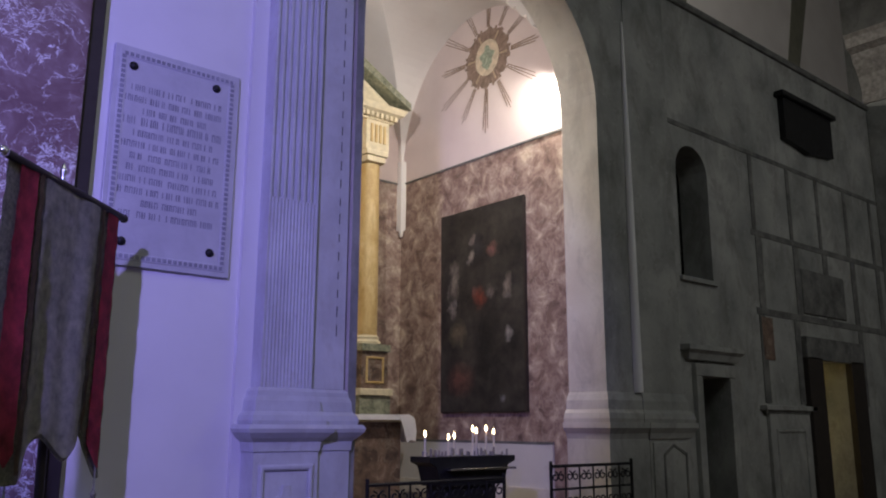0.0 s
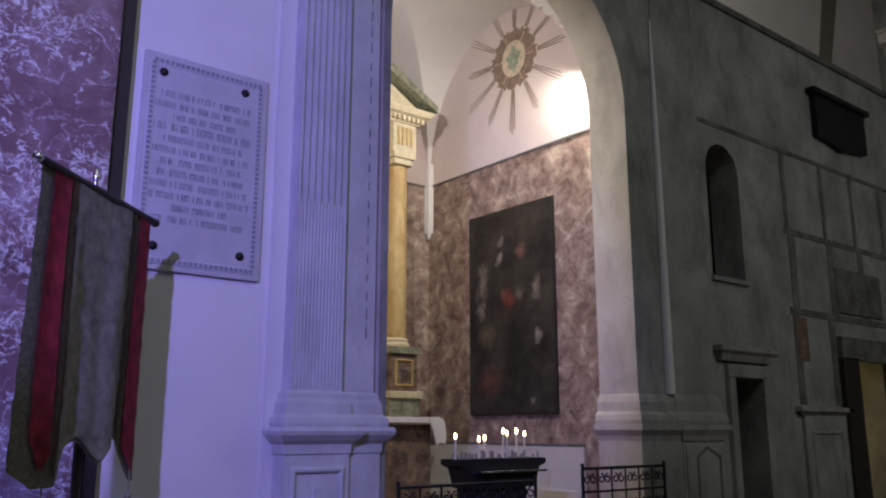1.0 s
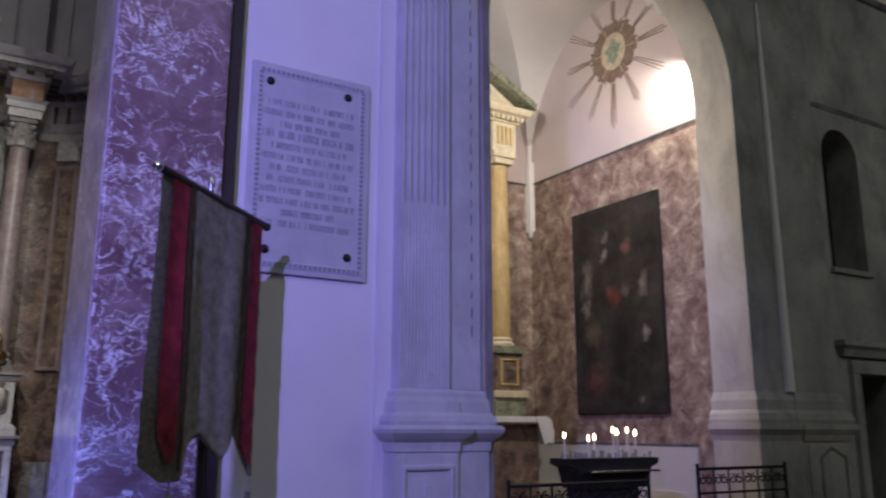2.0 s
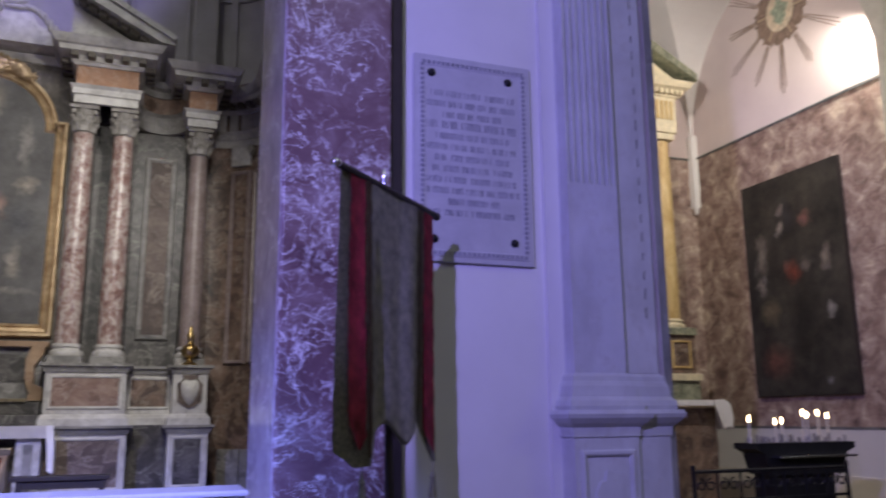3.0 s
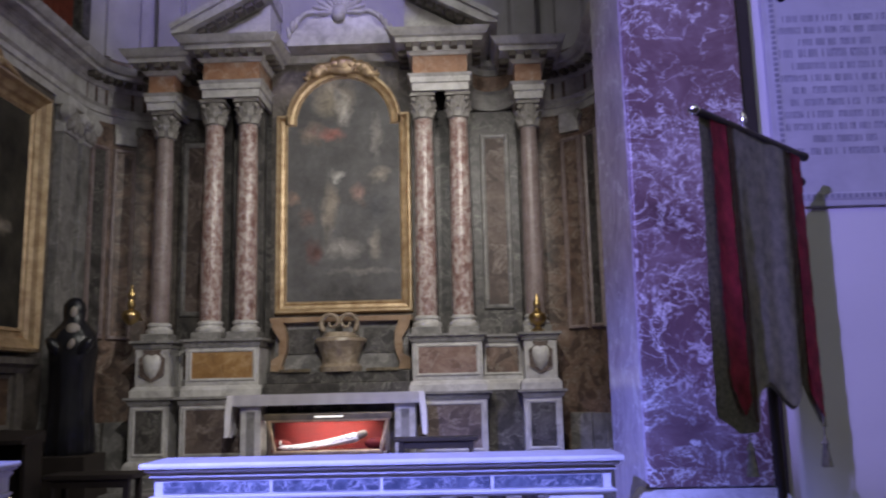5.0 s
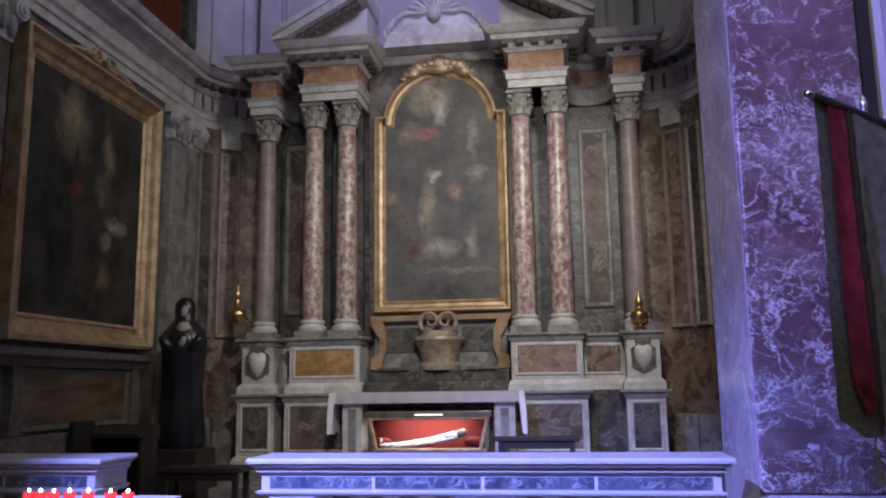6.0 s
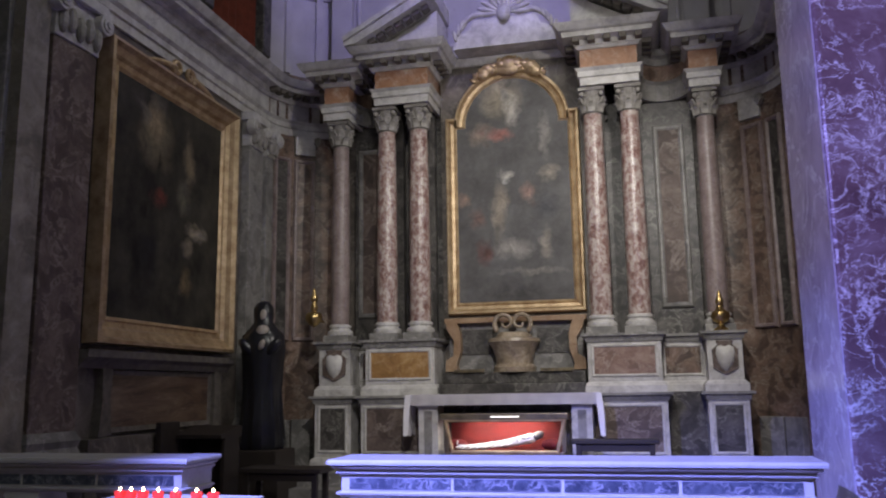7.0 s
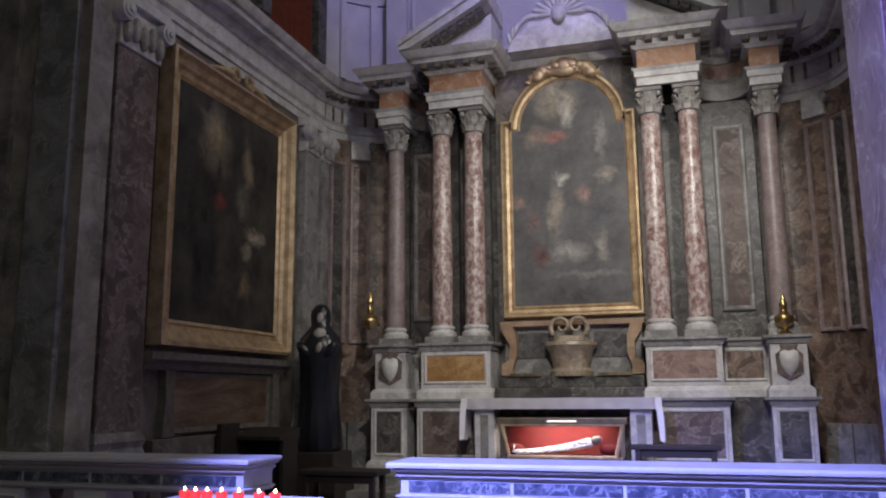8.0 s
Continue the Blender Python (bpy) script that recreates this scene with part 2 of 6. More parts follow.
PIER_MARBLE = marble("dark_brown_pier_marble", [(0.32, (0.11, 0.098, 0.083)), (0.52, (0.26, 0.232, 0.195)), (0.70, (0.42, 0.375, 0.32))], (0.40, 0.37, 0.33), 2.6, 3.4, 0.03, 0.6, 0.4)
YELLOW_MARBLE = marble("yellow_marble", [(0.3, (0.20, 0.105, 0.04)), (0.5, (0.36, 0.20, 0.08)), (0.7, (0.52, 0.33, 0.15))], (0.66, 0.50, 0.32), 5.0, 4.0, 0.03, 0.5, 0.3)
WAINSCOT = marble("rose_painted_wainscot", [(0.34, (0.13, 0.082, 0.07)), (0.46, (0.25, 0.165, 0.14)), (0.56, (0.36, 0.265, 0.22)), (0.66, (0.58, 0.48, 0.38))], (0.60, 0.50, 0.42), 4.6, 3.6, 0.04, 0.5, 0.55, False, (1, 1, 1), 0.5)
GOLD = gilt("gilded_wood", (0.36, 0.24, 0.135), (0.66, 0.505, 0.315), 0.42, 0.5)
BRASS = gilt("brass", (0.46, 0.32, 0.13), (0.64, 0.47, 0.22), 0.33, 1.0)
BRONZE = gilt("tarnished_bronze", (0.17, 0.14, 0.10), (0.34, 0.28, 0.18), 0.35, 0.7)
IRON = plain("black_iron", (0.025, 0.025, 0.028), 0.5, 0.6)
DARK_WOOD = plain("dark_wood", (0.026, 0.019, 0.016), 0.6)
LINEN = plain("white_linen", (0.84, 0.81, 0.84), 0.9, 0, 0.06)
TERRACOTTA = plain("terracotta_floor", (0.16, 0.12, 0.10), 0.5)
BLACK = plain("black_for_shade", (0.006, 0.006, 0.006), 0.9)

# ---- building helpers ----


def part(name, bm, mat, parent=None, label="", smooth=False):
    me = bpy.data.meshes.new(name)
    bmesh.ops.recalc_face_normals(bm, faces=bm.faces[:])
    bm.to_mesh(me)
    bm.free()
    me.materials.append(mat)
    if smooth:
        me.shade_smooth()
        me.set_sharp_from_angle(angle=radians(40))
    ob = new(name, me)
    if parent is not None:
        ob.parent = parent
    if label:
        ob["label"] = label
    return ob


def thing(name, label, category, at=(0, 0, 0), rz=0.0, group="", kind=""):
    ob = new(name)
    ob.matrix_basis = pose(*at, 0, 0, rz)
    return tagged(ob, label, category, group, kind)


def structure(name, bm, mat, label="", category="", smooth=False):
    return tagged(part(name, bm, mat, None, "", smooth), label, category, "", "structure")


def box(bm, x0, y0, z0, x1, y1, z1, bevel=0.0):
    m = Matrix.LocRotScale(((x0 + x1) / 2, (y0 + y1) / 2, (z0 + z1) / 2), None, (abs(x1 - x0), abs(y1 - y0), abs(z1 - z0)))
    made = bmesh.ops.create_cube(bm, size=1, matrix=m)
    if bevel:
        edges = list({e for v in made["verts"] for e in v.link_edges})
        bmesh.ops.bevel(bm, geom=edges, offset=bevel, segments=2, affect="EDGES", profile=0.5)
    return bm


def B(*boxes, bevel=0.0):
    bm = bmesh.new()
    for b in boxes:
        box(bm, *b, bevel=bevel)
    return bm


def lathe(bm, profile, seg=20, at=(0, 0, 0)):
    rings = []
    for r, z in profile:
        rings.append([bm.verts.new((at[0] + r * math.cos(2 * math.pi * k / seg), at[1] + r * math.sin(2 * math.pi * k / seg), at[2] + z)) for k in range(seg)])
    for a, b in zip(rings, rings[1:]):
        for k in range(seg):
            bm.faces.new((a[k], a[(k + 1) % seg], b[(k + 1) % seg], b[k]))
    bm.faces.new(rings[0])
    bm.faces.new(rings[-1])
    return bm


def sweep(bm, path, profile, closed=False, to=lambda u, v, h: (u, v, h)):
    """Carries a closed profile of (outward, height) along a path in (u, v), mitred; outward is to the right of the way."""
    n = len(path)
    rings = []
    for i, (u, v) in enumerate(path):
        def way(a, b):
            d = Vector((path[b % n][0] - path[a % n][0], path[b % n][1] - path[a % n][1]))
            return d.normalized()
        d0 = way(i - 1, i) if closed or i > 0 else way(i, i + 1)
        d1 = way(i, i + 1) if closed or i < n - 1 else way(i - 1, i)
        n0, n1 = Vector((d0.y, -d0.x)), Vector((d1.y, -d1.x))
        m = (n0 + n1) / max(0.25, 1 + n0.dot(n1))
        rings.append([bm.verts.new(to(u + m.x * o, v + m.y * o, h)) for o, h in profile])
    k = len(profile)
    pairs = list(zip(rings, rings[1:])) + ([(rings[-1], rings[0])] if closed else [])
    for a, b in pairs:
        for j in range(k):
            bm.faces.new((a[j], a[(j + 1) % k], b[(j + 1) % k], b[j]))
    if not closed:
        bm.faces.new(rings[0])
        bm.faces.new(rings[-1])
    return bm


def slab(bm, outline, d0, d1, to=lambda u, v, h: (u, h, v)):
    """A flat outline in (u, v) with thickness from d0 to d1; upright facing -y unless told otherwise."""
    a = [bm.verts.new(to(u, v, d0)) for u, v in outline]
    b = [bm.verts.new(to(u, v, d1)) for u, v in outline]
    n = len(a)
    bm.faces.new(a)
    bm.faces.new(b[::-1])
    for i in range(n):
        bm.faces.new((a[i], b[i], b[(i + 1) % n], a[(i + 1) % n]))
    return bm


def arc(cx, cz, r, a0, a1, n, rz=None):
    return [(cx + r * math.cos(radians(a0 + (a1 - a0) * k / n)), cz + (rz or r) * math.sin(radians(a0 + (a1 - a0) * k / n))) for k in range(n + 1)]



def shade_front(ob):
    """The old wall's grey on faces turned to the nave, standing in for shade."""
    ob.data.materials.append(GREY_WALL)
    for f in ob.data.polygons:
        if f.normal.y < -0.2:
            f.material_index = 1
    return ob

# ---- structure ----
CX = -1.7          # middle of the large chapel
RX = 5.88          # middle of the small chapel
structure("floor", B((-16, -10, -0.2, 20, 5.6, 0.0)), TERRACOTTA, "worn dark tiled church floor", "floor")
structure("floor_chapel", B((-5.6, 5.6, -0.2, 2.2, 11.3, 0.10)), TERRACOTTA, "dark marble chapel floor", "floor")
structure("floor_side_chapel", B((3.5, 5.6, -0.2, 8.3, 9.8, 0.30)), TERRACOTTA, "dark tiled side chapel floor", "floor")
structure("wall_south", B((-16, -10.3, 0, 20, -10, 12)), GREY_WALL, "plain plastered nave wall in shadow", "wall")
structure("wall_west", B((-16.3, -10, 0, -16, 11, 12)), GREY_WALL, "plain plastered end wall in shadow", "wall")
structure("wall_east", B((20, -10, 0, 20.3, 11, 12)), GREY_WALL, "plain plastered end wall in shadow", "wall")
structure("ceiling", B((-16, -10, 12, 20, 11.3, 12.3)), VAULT, "pale plaster nave ceiling", "ceiling")

# large chapel shell: side walls, round corners, back wall
structure("wall_chapel_left", B((-5.5, 5.75, 0, -5.2, 11.4, 12)), WALL_MARBLE, "side wall of the chapel clad in dark taupe marble", "wall")
structure("wall_chapel_right", B((1.8, 6.45, 0, 2.1, 11.4, 12)), WALL_MARBLE, "side wall of the chapel clad in dark taupe marble", "wall")
structure("wall_chapel_back", B((-5.2, 11.1, 0, 1.8, 11.4, 12)), WALL_MARBLE, "back wall of the chapel clad in dark taupe marble", "wall")
for name, cx, a0, a1 in (("wall_corner_left", -4.3, 180, 90), ("wall_corner_right", 0.9, 0, 90)):
    bm = bmesh.new()
    pts = arc(cx, 10.2, 0.88, a0, a1, 10)
    corner = (-5.19, 11.09) if cx < 0 else (1.79, 11.09)
    slab(bm, pts + [corner], 0.0, 12.0, lambda u, v, h: (u, v, h))
    structure(name, bm, BROWN_MARBLE, "rounded chapel corner clad in brown marble", "wall", True)

# nave wall north: pier, plaque wall, fluted pier, arch, old painted wall
structure("wall_pier", B((1.08, 5.40, 0, 3.2, 6.45, 12)), WHITE_WALL, "smooth white plastered pier wall lit violet", "wall")
structure("wall_pier_reveal", B((1.06, 5.27, 0.0, 1.079, 6.45, 12)), LILAC_MARBLE, "pale polished marble side of the pier", "wall")
structure("wall_pier_far", B((3.2, 5.35, 0, 4.15, 6.9, 12)), WHITE_WALL, "white plastered pier", "wall")
structure("wall_left_pier", B((-9.5, 5.45, 0, -5.08, 5.75, 12)), PIER_MARBLE, "dark marble clad nave pier in shadow", "wall")
structure("wall_over_chapel", B((-5.08, 5.3, 9.5, 1.06, 5.9, 12)), GREY_WALL, "plaster wall above the chapel opening", "wall")

bm = bmesh.new()
arch_line = [(7.53, 0.0)] + arc(RX, 5.25, 1.65, 0, 180, 32) + [(4.23, 0.0)]
outer = [(4.15, 0.0), (4.15, 12.0), (8.12, 12.0), (8.12, 0.0)]
slab(bm, arch_line + outer, 5.22, 5.76)
shade_front(structure("wall_arch", bm, CREAM_STONE, "cream plaster wall with a round arch", "wall"))
bm = B((8.12, 5.36, 0, 9.30, 5.8, 7.34), (9.30, 5.36, 0, 9.55, 5.8, 2.20), (9.30, 5.36, 2.20, 10.19, 5.8, 3.47), (10.04, 5.36, 3.47, 10.19, 5.8, 7.34),
       (10.19, 5.36, 0, 12.76, 5.8, 7.34), (12.76, 5.36, 2.58, 13.72, 5.8, 7.34), (13.72, 5.36, 0, 20, 5.8, 7.34))
slab(bm, [(10.04, 4.91)] + arc(9.67, 4.91, 0.37, 0, 180, 12) + [(9.30, 7.34), (10.04, 7.34)], 5.36, 5.8)
bmesh.ops.remove_doubles(bm, verts=bm.verts[:], dist=0.001)
structure("wall_old", bm, GREY_WALL, "old grey plastered wall with faded painted panels", "wall")
# near-black sheet gives niche and doorway their darkness by colour
structure("shade_sheet", B((8.2, 5.83, 0, 11.0, 5.9, 7.1)), BLACK, "black sheet standing for the shade inside the niche and doorway", "wall")
structure("wall_high", B((8.0, 7.4, 6.0, 20, 7.7, 12)), VAULT, "pale plaster wall above the old wall", "wall")

# small chapel shell
structure("wall_side_chapel_right", B((7.8, 5.76, 0, 8.1, 9.6, 5.25)), WAINSCOT, "rose marbled painted wall", "wall")
bm = slab(bmesh.new(), [(5.7, 5.25), (9.6, 5.25), (9.6, 8.2), (5.7, 8.2)], 7.8, 8.1, lambda u, v, h: (h, u, v))
structure("wall_lunette", bm, LUNETTE, "pale pink plaster lunette", "wall")
structure("wall_side_chapel_back", B((3.6, 9.3, 0, 7.8, 9.6, 5.25)), WAINSCOT, "rose marbled painted wall", "wall")
structure("wall_side_chapel_back_high", B((3.6, 9.3, 5.25, 7.8, 9.6, 8.2)), LUNETTE, "pale pink plaster lunette", "wall")
structure("wall_side_chapel_left", B((3.66, 5.76, 0, 3.96, 9.3, 8.2)), WAINSCOT, "rose marbled painted wall", "wall")
bm = bmesh.new()
N = 40
grid = []
for i in range(N + 1):
    row = []
    for j in range(N + 1):
        a, b = -1 + 2 * i / N, -1 + 2 * j / N
        za, zb = math.sqrt(max(0, 1 - a * a)), math.sqrt(max(0, 1 - b * b))
        row.append(bm.verts.new((RX + 1.925 * a, 7.53 + 1.775 * b, 5.25 + 2.22 * max(za, zb))))
    grid.append(row)
for i in range(N):
    for j in range(N):
        bm.faces.new((grid[i][j], grid[i + 1][j], grid[i + 1][j + 1], grid[i][j + 1]))
structure("ceiling_side_chapel", bm, VAULT, "white plaster groin vault", "ceiling")

# ---- nave pier: red marble pilaster, plaque, fluted pilaster ----
pil = thing("marble_pilaster", "tall red marble pilaster with white veins", "pilaster")
part("shaft", B((1.07, 5.25, 0.86, 1.875, 5.40, 12), bevel=0.02), PURPLE_MARBLE, pil)
part("base", sweep(bmesh.new(), [(1.06, 5.42), (1.06, 5.24), (1.88, 5.24), (1.88, 5.42)], [(0, 0), (0.10, 0), (0.10, 0.70), (0.06, 0.74), (0.07, 0.80), (0.02, 0.86), (0, 0.86)]), PALE_MARBLE, pil)

edge = thing("corner_batten", "tall dark brown wooden batten beside the marble pilaster", "batten")
part("batten", B((1.882, 5.31, 0.0, 1.985, 5.399, 12), bevel=0.008), DARK_WOOD, edge)

# ---- shared ornaments ----


CAPITAL_PIECES = {}


def capital(parent, x, y, z, r, h):
    """Corinthian capital: bell and square top, with curled leaves and corner scrolls as pieces."""
    bm = lathe(bmesh.new(), [(r * 1.0, 0), (r * 1.12, 0.03 * h), (r * 0.95, 0.07 * h), (r * 0.98, 0.5 * h), (r * 1.25, 0.87 * h)], 16)
    box(bm, -r * 1.4, -r * 1.4, 0.87 * h, r * 1.4, r * 1.4, h)
    bmesh.ops.recalc_face_normals(bm, faces=bm.faces[:])
    cap = part("capital", bm, GREY_STONE, parent, "carved grey leafy capital")
    cap.location = (x, y, z)
    for row, (zb, zt, rr) in enumerate(((0.06, 0.42, 1.0), (0.3, 0.68, 1.05))):
        if row not in CAPITAL_PIECES:
            bm = bmesh.new()
            w = r * 0.34
            pts = [(r * rr, zb * h, w), (r * rr * 1.08, (zb + zt) / 2 * h, w * 1.1), (r * rr * 1.3, zt * h, w * 0.8), (r * rr * 1.42, (zt - 0.06) * h, w * 0.4)]
            vs = [[bm.verts.new((px + dx, s * ww, pz)) for s in (-1, 1) for dx in (0, 0.02)] for px, pz, ww in pts]
            for p, q in zip(vs, vs[1:]):
                for i, j in ((0, 1), (1, 3), (3, 2), (2, 0)):
                    bm.faces.new((p[i], p[j], q[j], q[i]))
            first = part("leaf", bm, GREY_STONE, cap)
            CAPITAL_PIECES[row] = first.data
            bpy.data.objects.remove(first)
        for k in range(8):
            leaf = new("leaf", CAPITAL_PIECES[row])
            leaf.parent = cap
            leaf.matrix_basis = Matrix.Rotation(math.pi / 4 * (k + 0.5 * row), 4, "Z")
    if "scroll" not in CAPITAL_PIECES:
        bm = bmesh.new()
        bmesh.ops.create_uvsphere(bm, u_segments=8, v_segments=6, radius=r * 0.3)
        first = part("scroll", bm, GREY_STONE, cap, "", True)
        CAPITAL_PIECES["scroll"] = first.data
        bpy.data.objects.remove(first)
    for k in range(4):
        a = math.pi / 4 + math.pi / 2 * k
        ob = new("scroll", CAPITAL_PIECES["scroll"])
        ob.parent = cap
        ob.location = (math.cos(a) * r * 1.5, math.sin(a) * r * 1.5, 0.76 * h)
    return cap


def column(parent, x, y, z0, zn, zt, r, mat, plinth=PALE_MARBLE):
    bm = lathe(bmesh.new(), [(r, 0), (r * 1.02, (zn - z0) * 0.3), (r * 0.97, (zn - z0) * 0.65), (r * 0.87, (zn - z0))], 24)
    sh = part("column", bm, mat, parent, "", True)
    sh.location = (x, y, z0)
    bm = lathe(bmesh.new(), [(r * 1.34, -0.15), (r * 1.40, -0.125), (r * 1.34, -0.09), (r * 1.12, -0.075), (r * 1.10, -0.055), (r * 1.22, -0.04), (r * 1.2, -0.015), (r * 1.02, 0.0)], 24)
    part("base", bm, PALE_MARBLE, sh, "white marble moulded base", True)
    part("plinth", B((-r * 1.42, -r * 1.42, -0.24, r * 1.42, r * 1.42, -0.15), bevel=0.006), plinth, sh)
    capital(parent, x, y, zn, r * 0.87, zt - zn)
    return sh


def frame_rect(bm, x0, z0, x1, z1, w, d, y, lip=0.6):
    sweep(bm, [(x0, z0), (x1, z0), (x1, z1), (x0, z1)], [(0, 0), (0, d * lip), (w * 0.3, d), (w * 0.7, d), (w, d * 0.5), (w, 0)], True, lambda u, v, h: (u, y - h, v))
    return bm


def pedestal(parent, x0, x1, yf, yb, z0, z1, panel_mat, shield=False, name="pedestal"):
    body = part(name, B((x0, yf, z0, x1, yb, z1)), PALE_MARBLE, parent)
    path = [(x0, yb), (x0, yf), (x1, yf), (x1, yb)]
    part("cornice", sweep(bmesh.new(), path, [(0, z1 - 0.10), (0.02, z1 - 0.10), (0.03, z1 - 0.05), (0.07, z1 - 0.03), (0.07, z1), (0, z1)]), GREY_MARBLE, body)
    part("base", sweep(bmesh.new(), path, [(0, z0), (0.05, z0), (0.05, z0 + 0.08), (0.02, z0 + 0.12), (0, z0 + 0.13)]), PALE_MARBLE, body)
    a, b, c, d = x0 + 0.075, x1 - 0.075, z0 + 0.22, z1 - 0.165
    if shield:
        bm = slab(bmesh.new(), [(x0 + 0.06, c + 0.05), ((x0 + x1) / 2, c - 0.03), (x1 - 0.06, c + 0.05), (x1 - 0.05, d - 0.06), (x1 - 0.12, d), (x1 - 0.10, d + 0.05), (x0 + 0.10, d + 0.05), (x0 + 0.12, d), (x0 + 0.05, d - 0.06)], yf - 0.025, yf + 0.01)
        part("carved_scroll", bm, UMBER_MARBLE, body, "dark scrolled marble field")
        xm, hw, hh = (x0 + x1) / 2, (x1 - x0) * 0.27, (d - c) * 0.5
        zm = (c + d) / 2 + 0.01
        outline = [(-0.9, 0.75), (-0.45, 0.9), (0, 0.78), (0.45, 0.9), (0.9, 0.75), (1.0, 0.3), (0.85, -0.3), (0.5, -0.75), (0, -1.0), (-0.5, -0.75), (-0.85, -0.3), (-1.0, 0.3)]
        bm = bmesh.new()
        rim = [bm.verts.new((xm + hw * u, yf - 0.025, zm + hh * w)) for u, w in outline]
        mid = [bm.verts.new((xm + hw * 0.8 * u, yf - 0.05, zm + hh * 0.8 * w)) for u, w in outline]
        back = [bm.verts.new((xm + hw * u, yf + 0.005, zm + hh * w)) for u, w in outline]
        top = bm.verts.new((xm, yf - 0.07, zm))
        for i in range(12):
            j = (i + 1) % 12
            bm.faces.new((rim[i], rim[j], mid[j], mid[i]))
            bm.faces.new((back[i], back[j], rim[j], rim[i]))
            bm.faces.new((mid[i], mid[j], top))
        part("shield", bm, PALE_MARBLE, body, "plain rounded marble shield", True)
    else:
        part("panel", B((a, yf - 0.004, c, b, yf + 0.01, d)), panel_mat, body, "inlaid coloured marble panel")
        part("panel_frame", frame_rect(bmesh.new(), a, c, b, d, 0.035, 0.018, yf), PALE_MARBLE, body)
    return body


DARK_STONE = plain("dark_stone_and_shade", (0.12, 0.105, 0.09), 0.7, 0, 0.4, 10)
GREY_STONE = plain("grey_carved_stone", (0.30, 0.28, 0.26), 0.6, 0, 0.4, 12)

# ---- large chapel: entablature all round ----
ent = thing("entablature", "grey and rose marble entablature running round the chapel", "cornice")
left_run = [(-5.2, 5.76), (-5.2, 10.2)] + arc(-4.3, 10.2, 0.9, 170, 100, 6) + [(-4.25, 11.05)]
right_run = [(2 * CX - x, max(y, 6.46)) for x, y in left_run[::-1]]
blocks = [(-4.25, -3.94, 10.26), (-3.46, -2.76, 10.12), (-0.68, 0.00, 10.12), (0.67, 0.98, 10.26)]
RUNS = [left_run, [(-2.72, 10.94), (-0.68, 10.94)], right_run] + [[(x0, 11.0), (x0, y), (x1, y), (x1, 11.0)] for x0, x1, y in blocks]
ARCHITRAVE = [(-0.02, 5.36), (0.03, 5.36), (0.03, 5.46), (0.055, 5.47), (0.055, 5.54), (0.09, 5.58), (-0.02, 5.58)]
FRIEZE = [(-0.02, 5.58), (0.02, 5.58), (0.02, 5.84), (-0.02, 5.84)]
CORNICE = [(-0.02, 5.84), (0.05, 5.84), (0.07, 5.875), (0.09, 5.88), (0.09, 5.95), (0.22, 5.96), (0.23, 6.02), (0.27, 6.03), (0.30, 6.07), (0.33, 6.12), (-0.02, 6.13)]
# side walls, corners and outer bays carry the entablature a little lower
LOWER = {0: -0.10, 2: -0.10, 3: -0.10, 6: -0.10}


def lowered(profile, index):
    return [(o, h + LOWER.get(index, 0.0)) for o, h in profile]


# modillions are coloured dark for the shadows that lie between such blocks
box_me = None
for index, run in enumerate(RUNS):
    part("architrave", sweep(bmesh.new(), run, lowered(ARCHITRAVE, index)), PALE_MARBLE, ent)
    part("frieze", sweep(bmesh.new(), run, lowered(FRIEZE, index)), PALE_MARBLE if index in (0, 2) else ORANGE_MARBLE, ent, "pale marble band" if index in (0, 2) else "orange marble band")
    part("cornice", sweep(bmesh.new(), run, lowered(CORNICE, index)), PALE_MARBLE, ent)
    for (x0, y0), (x1, y1) in zip(run, run[1:]):
        d = Vector((x1 - x0, y1 - y0))
        if d.length > 2.5 and index in (0, 2):
            continue
        n = Vector((d.y, -d.x)).normalized()
        count = max(1, round((d.length + (0.3 if len(run) == 4 and y0 == y1 else 0)) / 0.19))
        for k in range(count):
            f = (k + 0.5) / count
            if len(run) == 4 and y0 == y1:
                f = (f - 0.5) * (d.length + 0.3) / d.length + 0.5
            p = Vector((x0, y0)) + d * f + n * 0.15
            if box_me is None:
                ob = part("modillion", B((-0.045, -0.065, -0.035, 0.045, 0.065, 0.035), bevel=0.012), DARK_STONE, ent)
                box_me = ob.data
            else:
                ob = new("modillion", box_me)
                ob.parent = ent
            ob.matrix_basis = Matrix.Translation((p.x, p.y, 5.922 + LOWER.get(index, 0.0))) @ Matrix.Rotation(math.atan2(d.y, d.x), 4, "Z")
# hollow recesses between the outer and the paired columns
for x0, x1 in ((-3.94, -3.46), (0.00, 0.67)):
    xm, w = (x0 + x1) / 2, (x1 - x0) / 2
    bow = [(xm - w * math.cos(radians(a)), 10.42 + 0.42 * math.sin(radians(a))) for a in range(0, 181, 15)]
    part("recess_moulding", sweep(bmesh.new(), bow, [(-0.05, 5.30), (0.02, 5.30), (0.03, 5.52), (0.07, 5.56), (-0.05, 5.58)]), GREY_MARBLE, ent)
    part("recess_frieze", sweep(bmesh.new(), bow, [(-0.05, 5.58), (0.0, 5.58), (0.0, 5.80), (-0.05, 5.80)]), BROWN_MARBLE, ent)
    part("recess_cornice", sweep(bmesh.new(), bow, [(-0.05, 5.80), (0.03, 5.80), (0.05, 5.88), (0.10, 5.92), (0.12, 6.0), (-0.05, 6.02)]), GREY_MARBLE, ent)

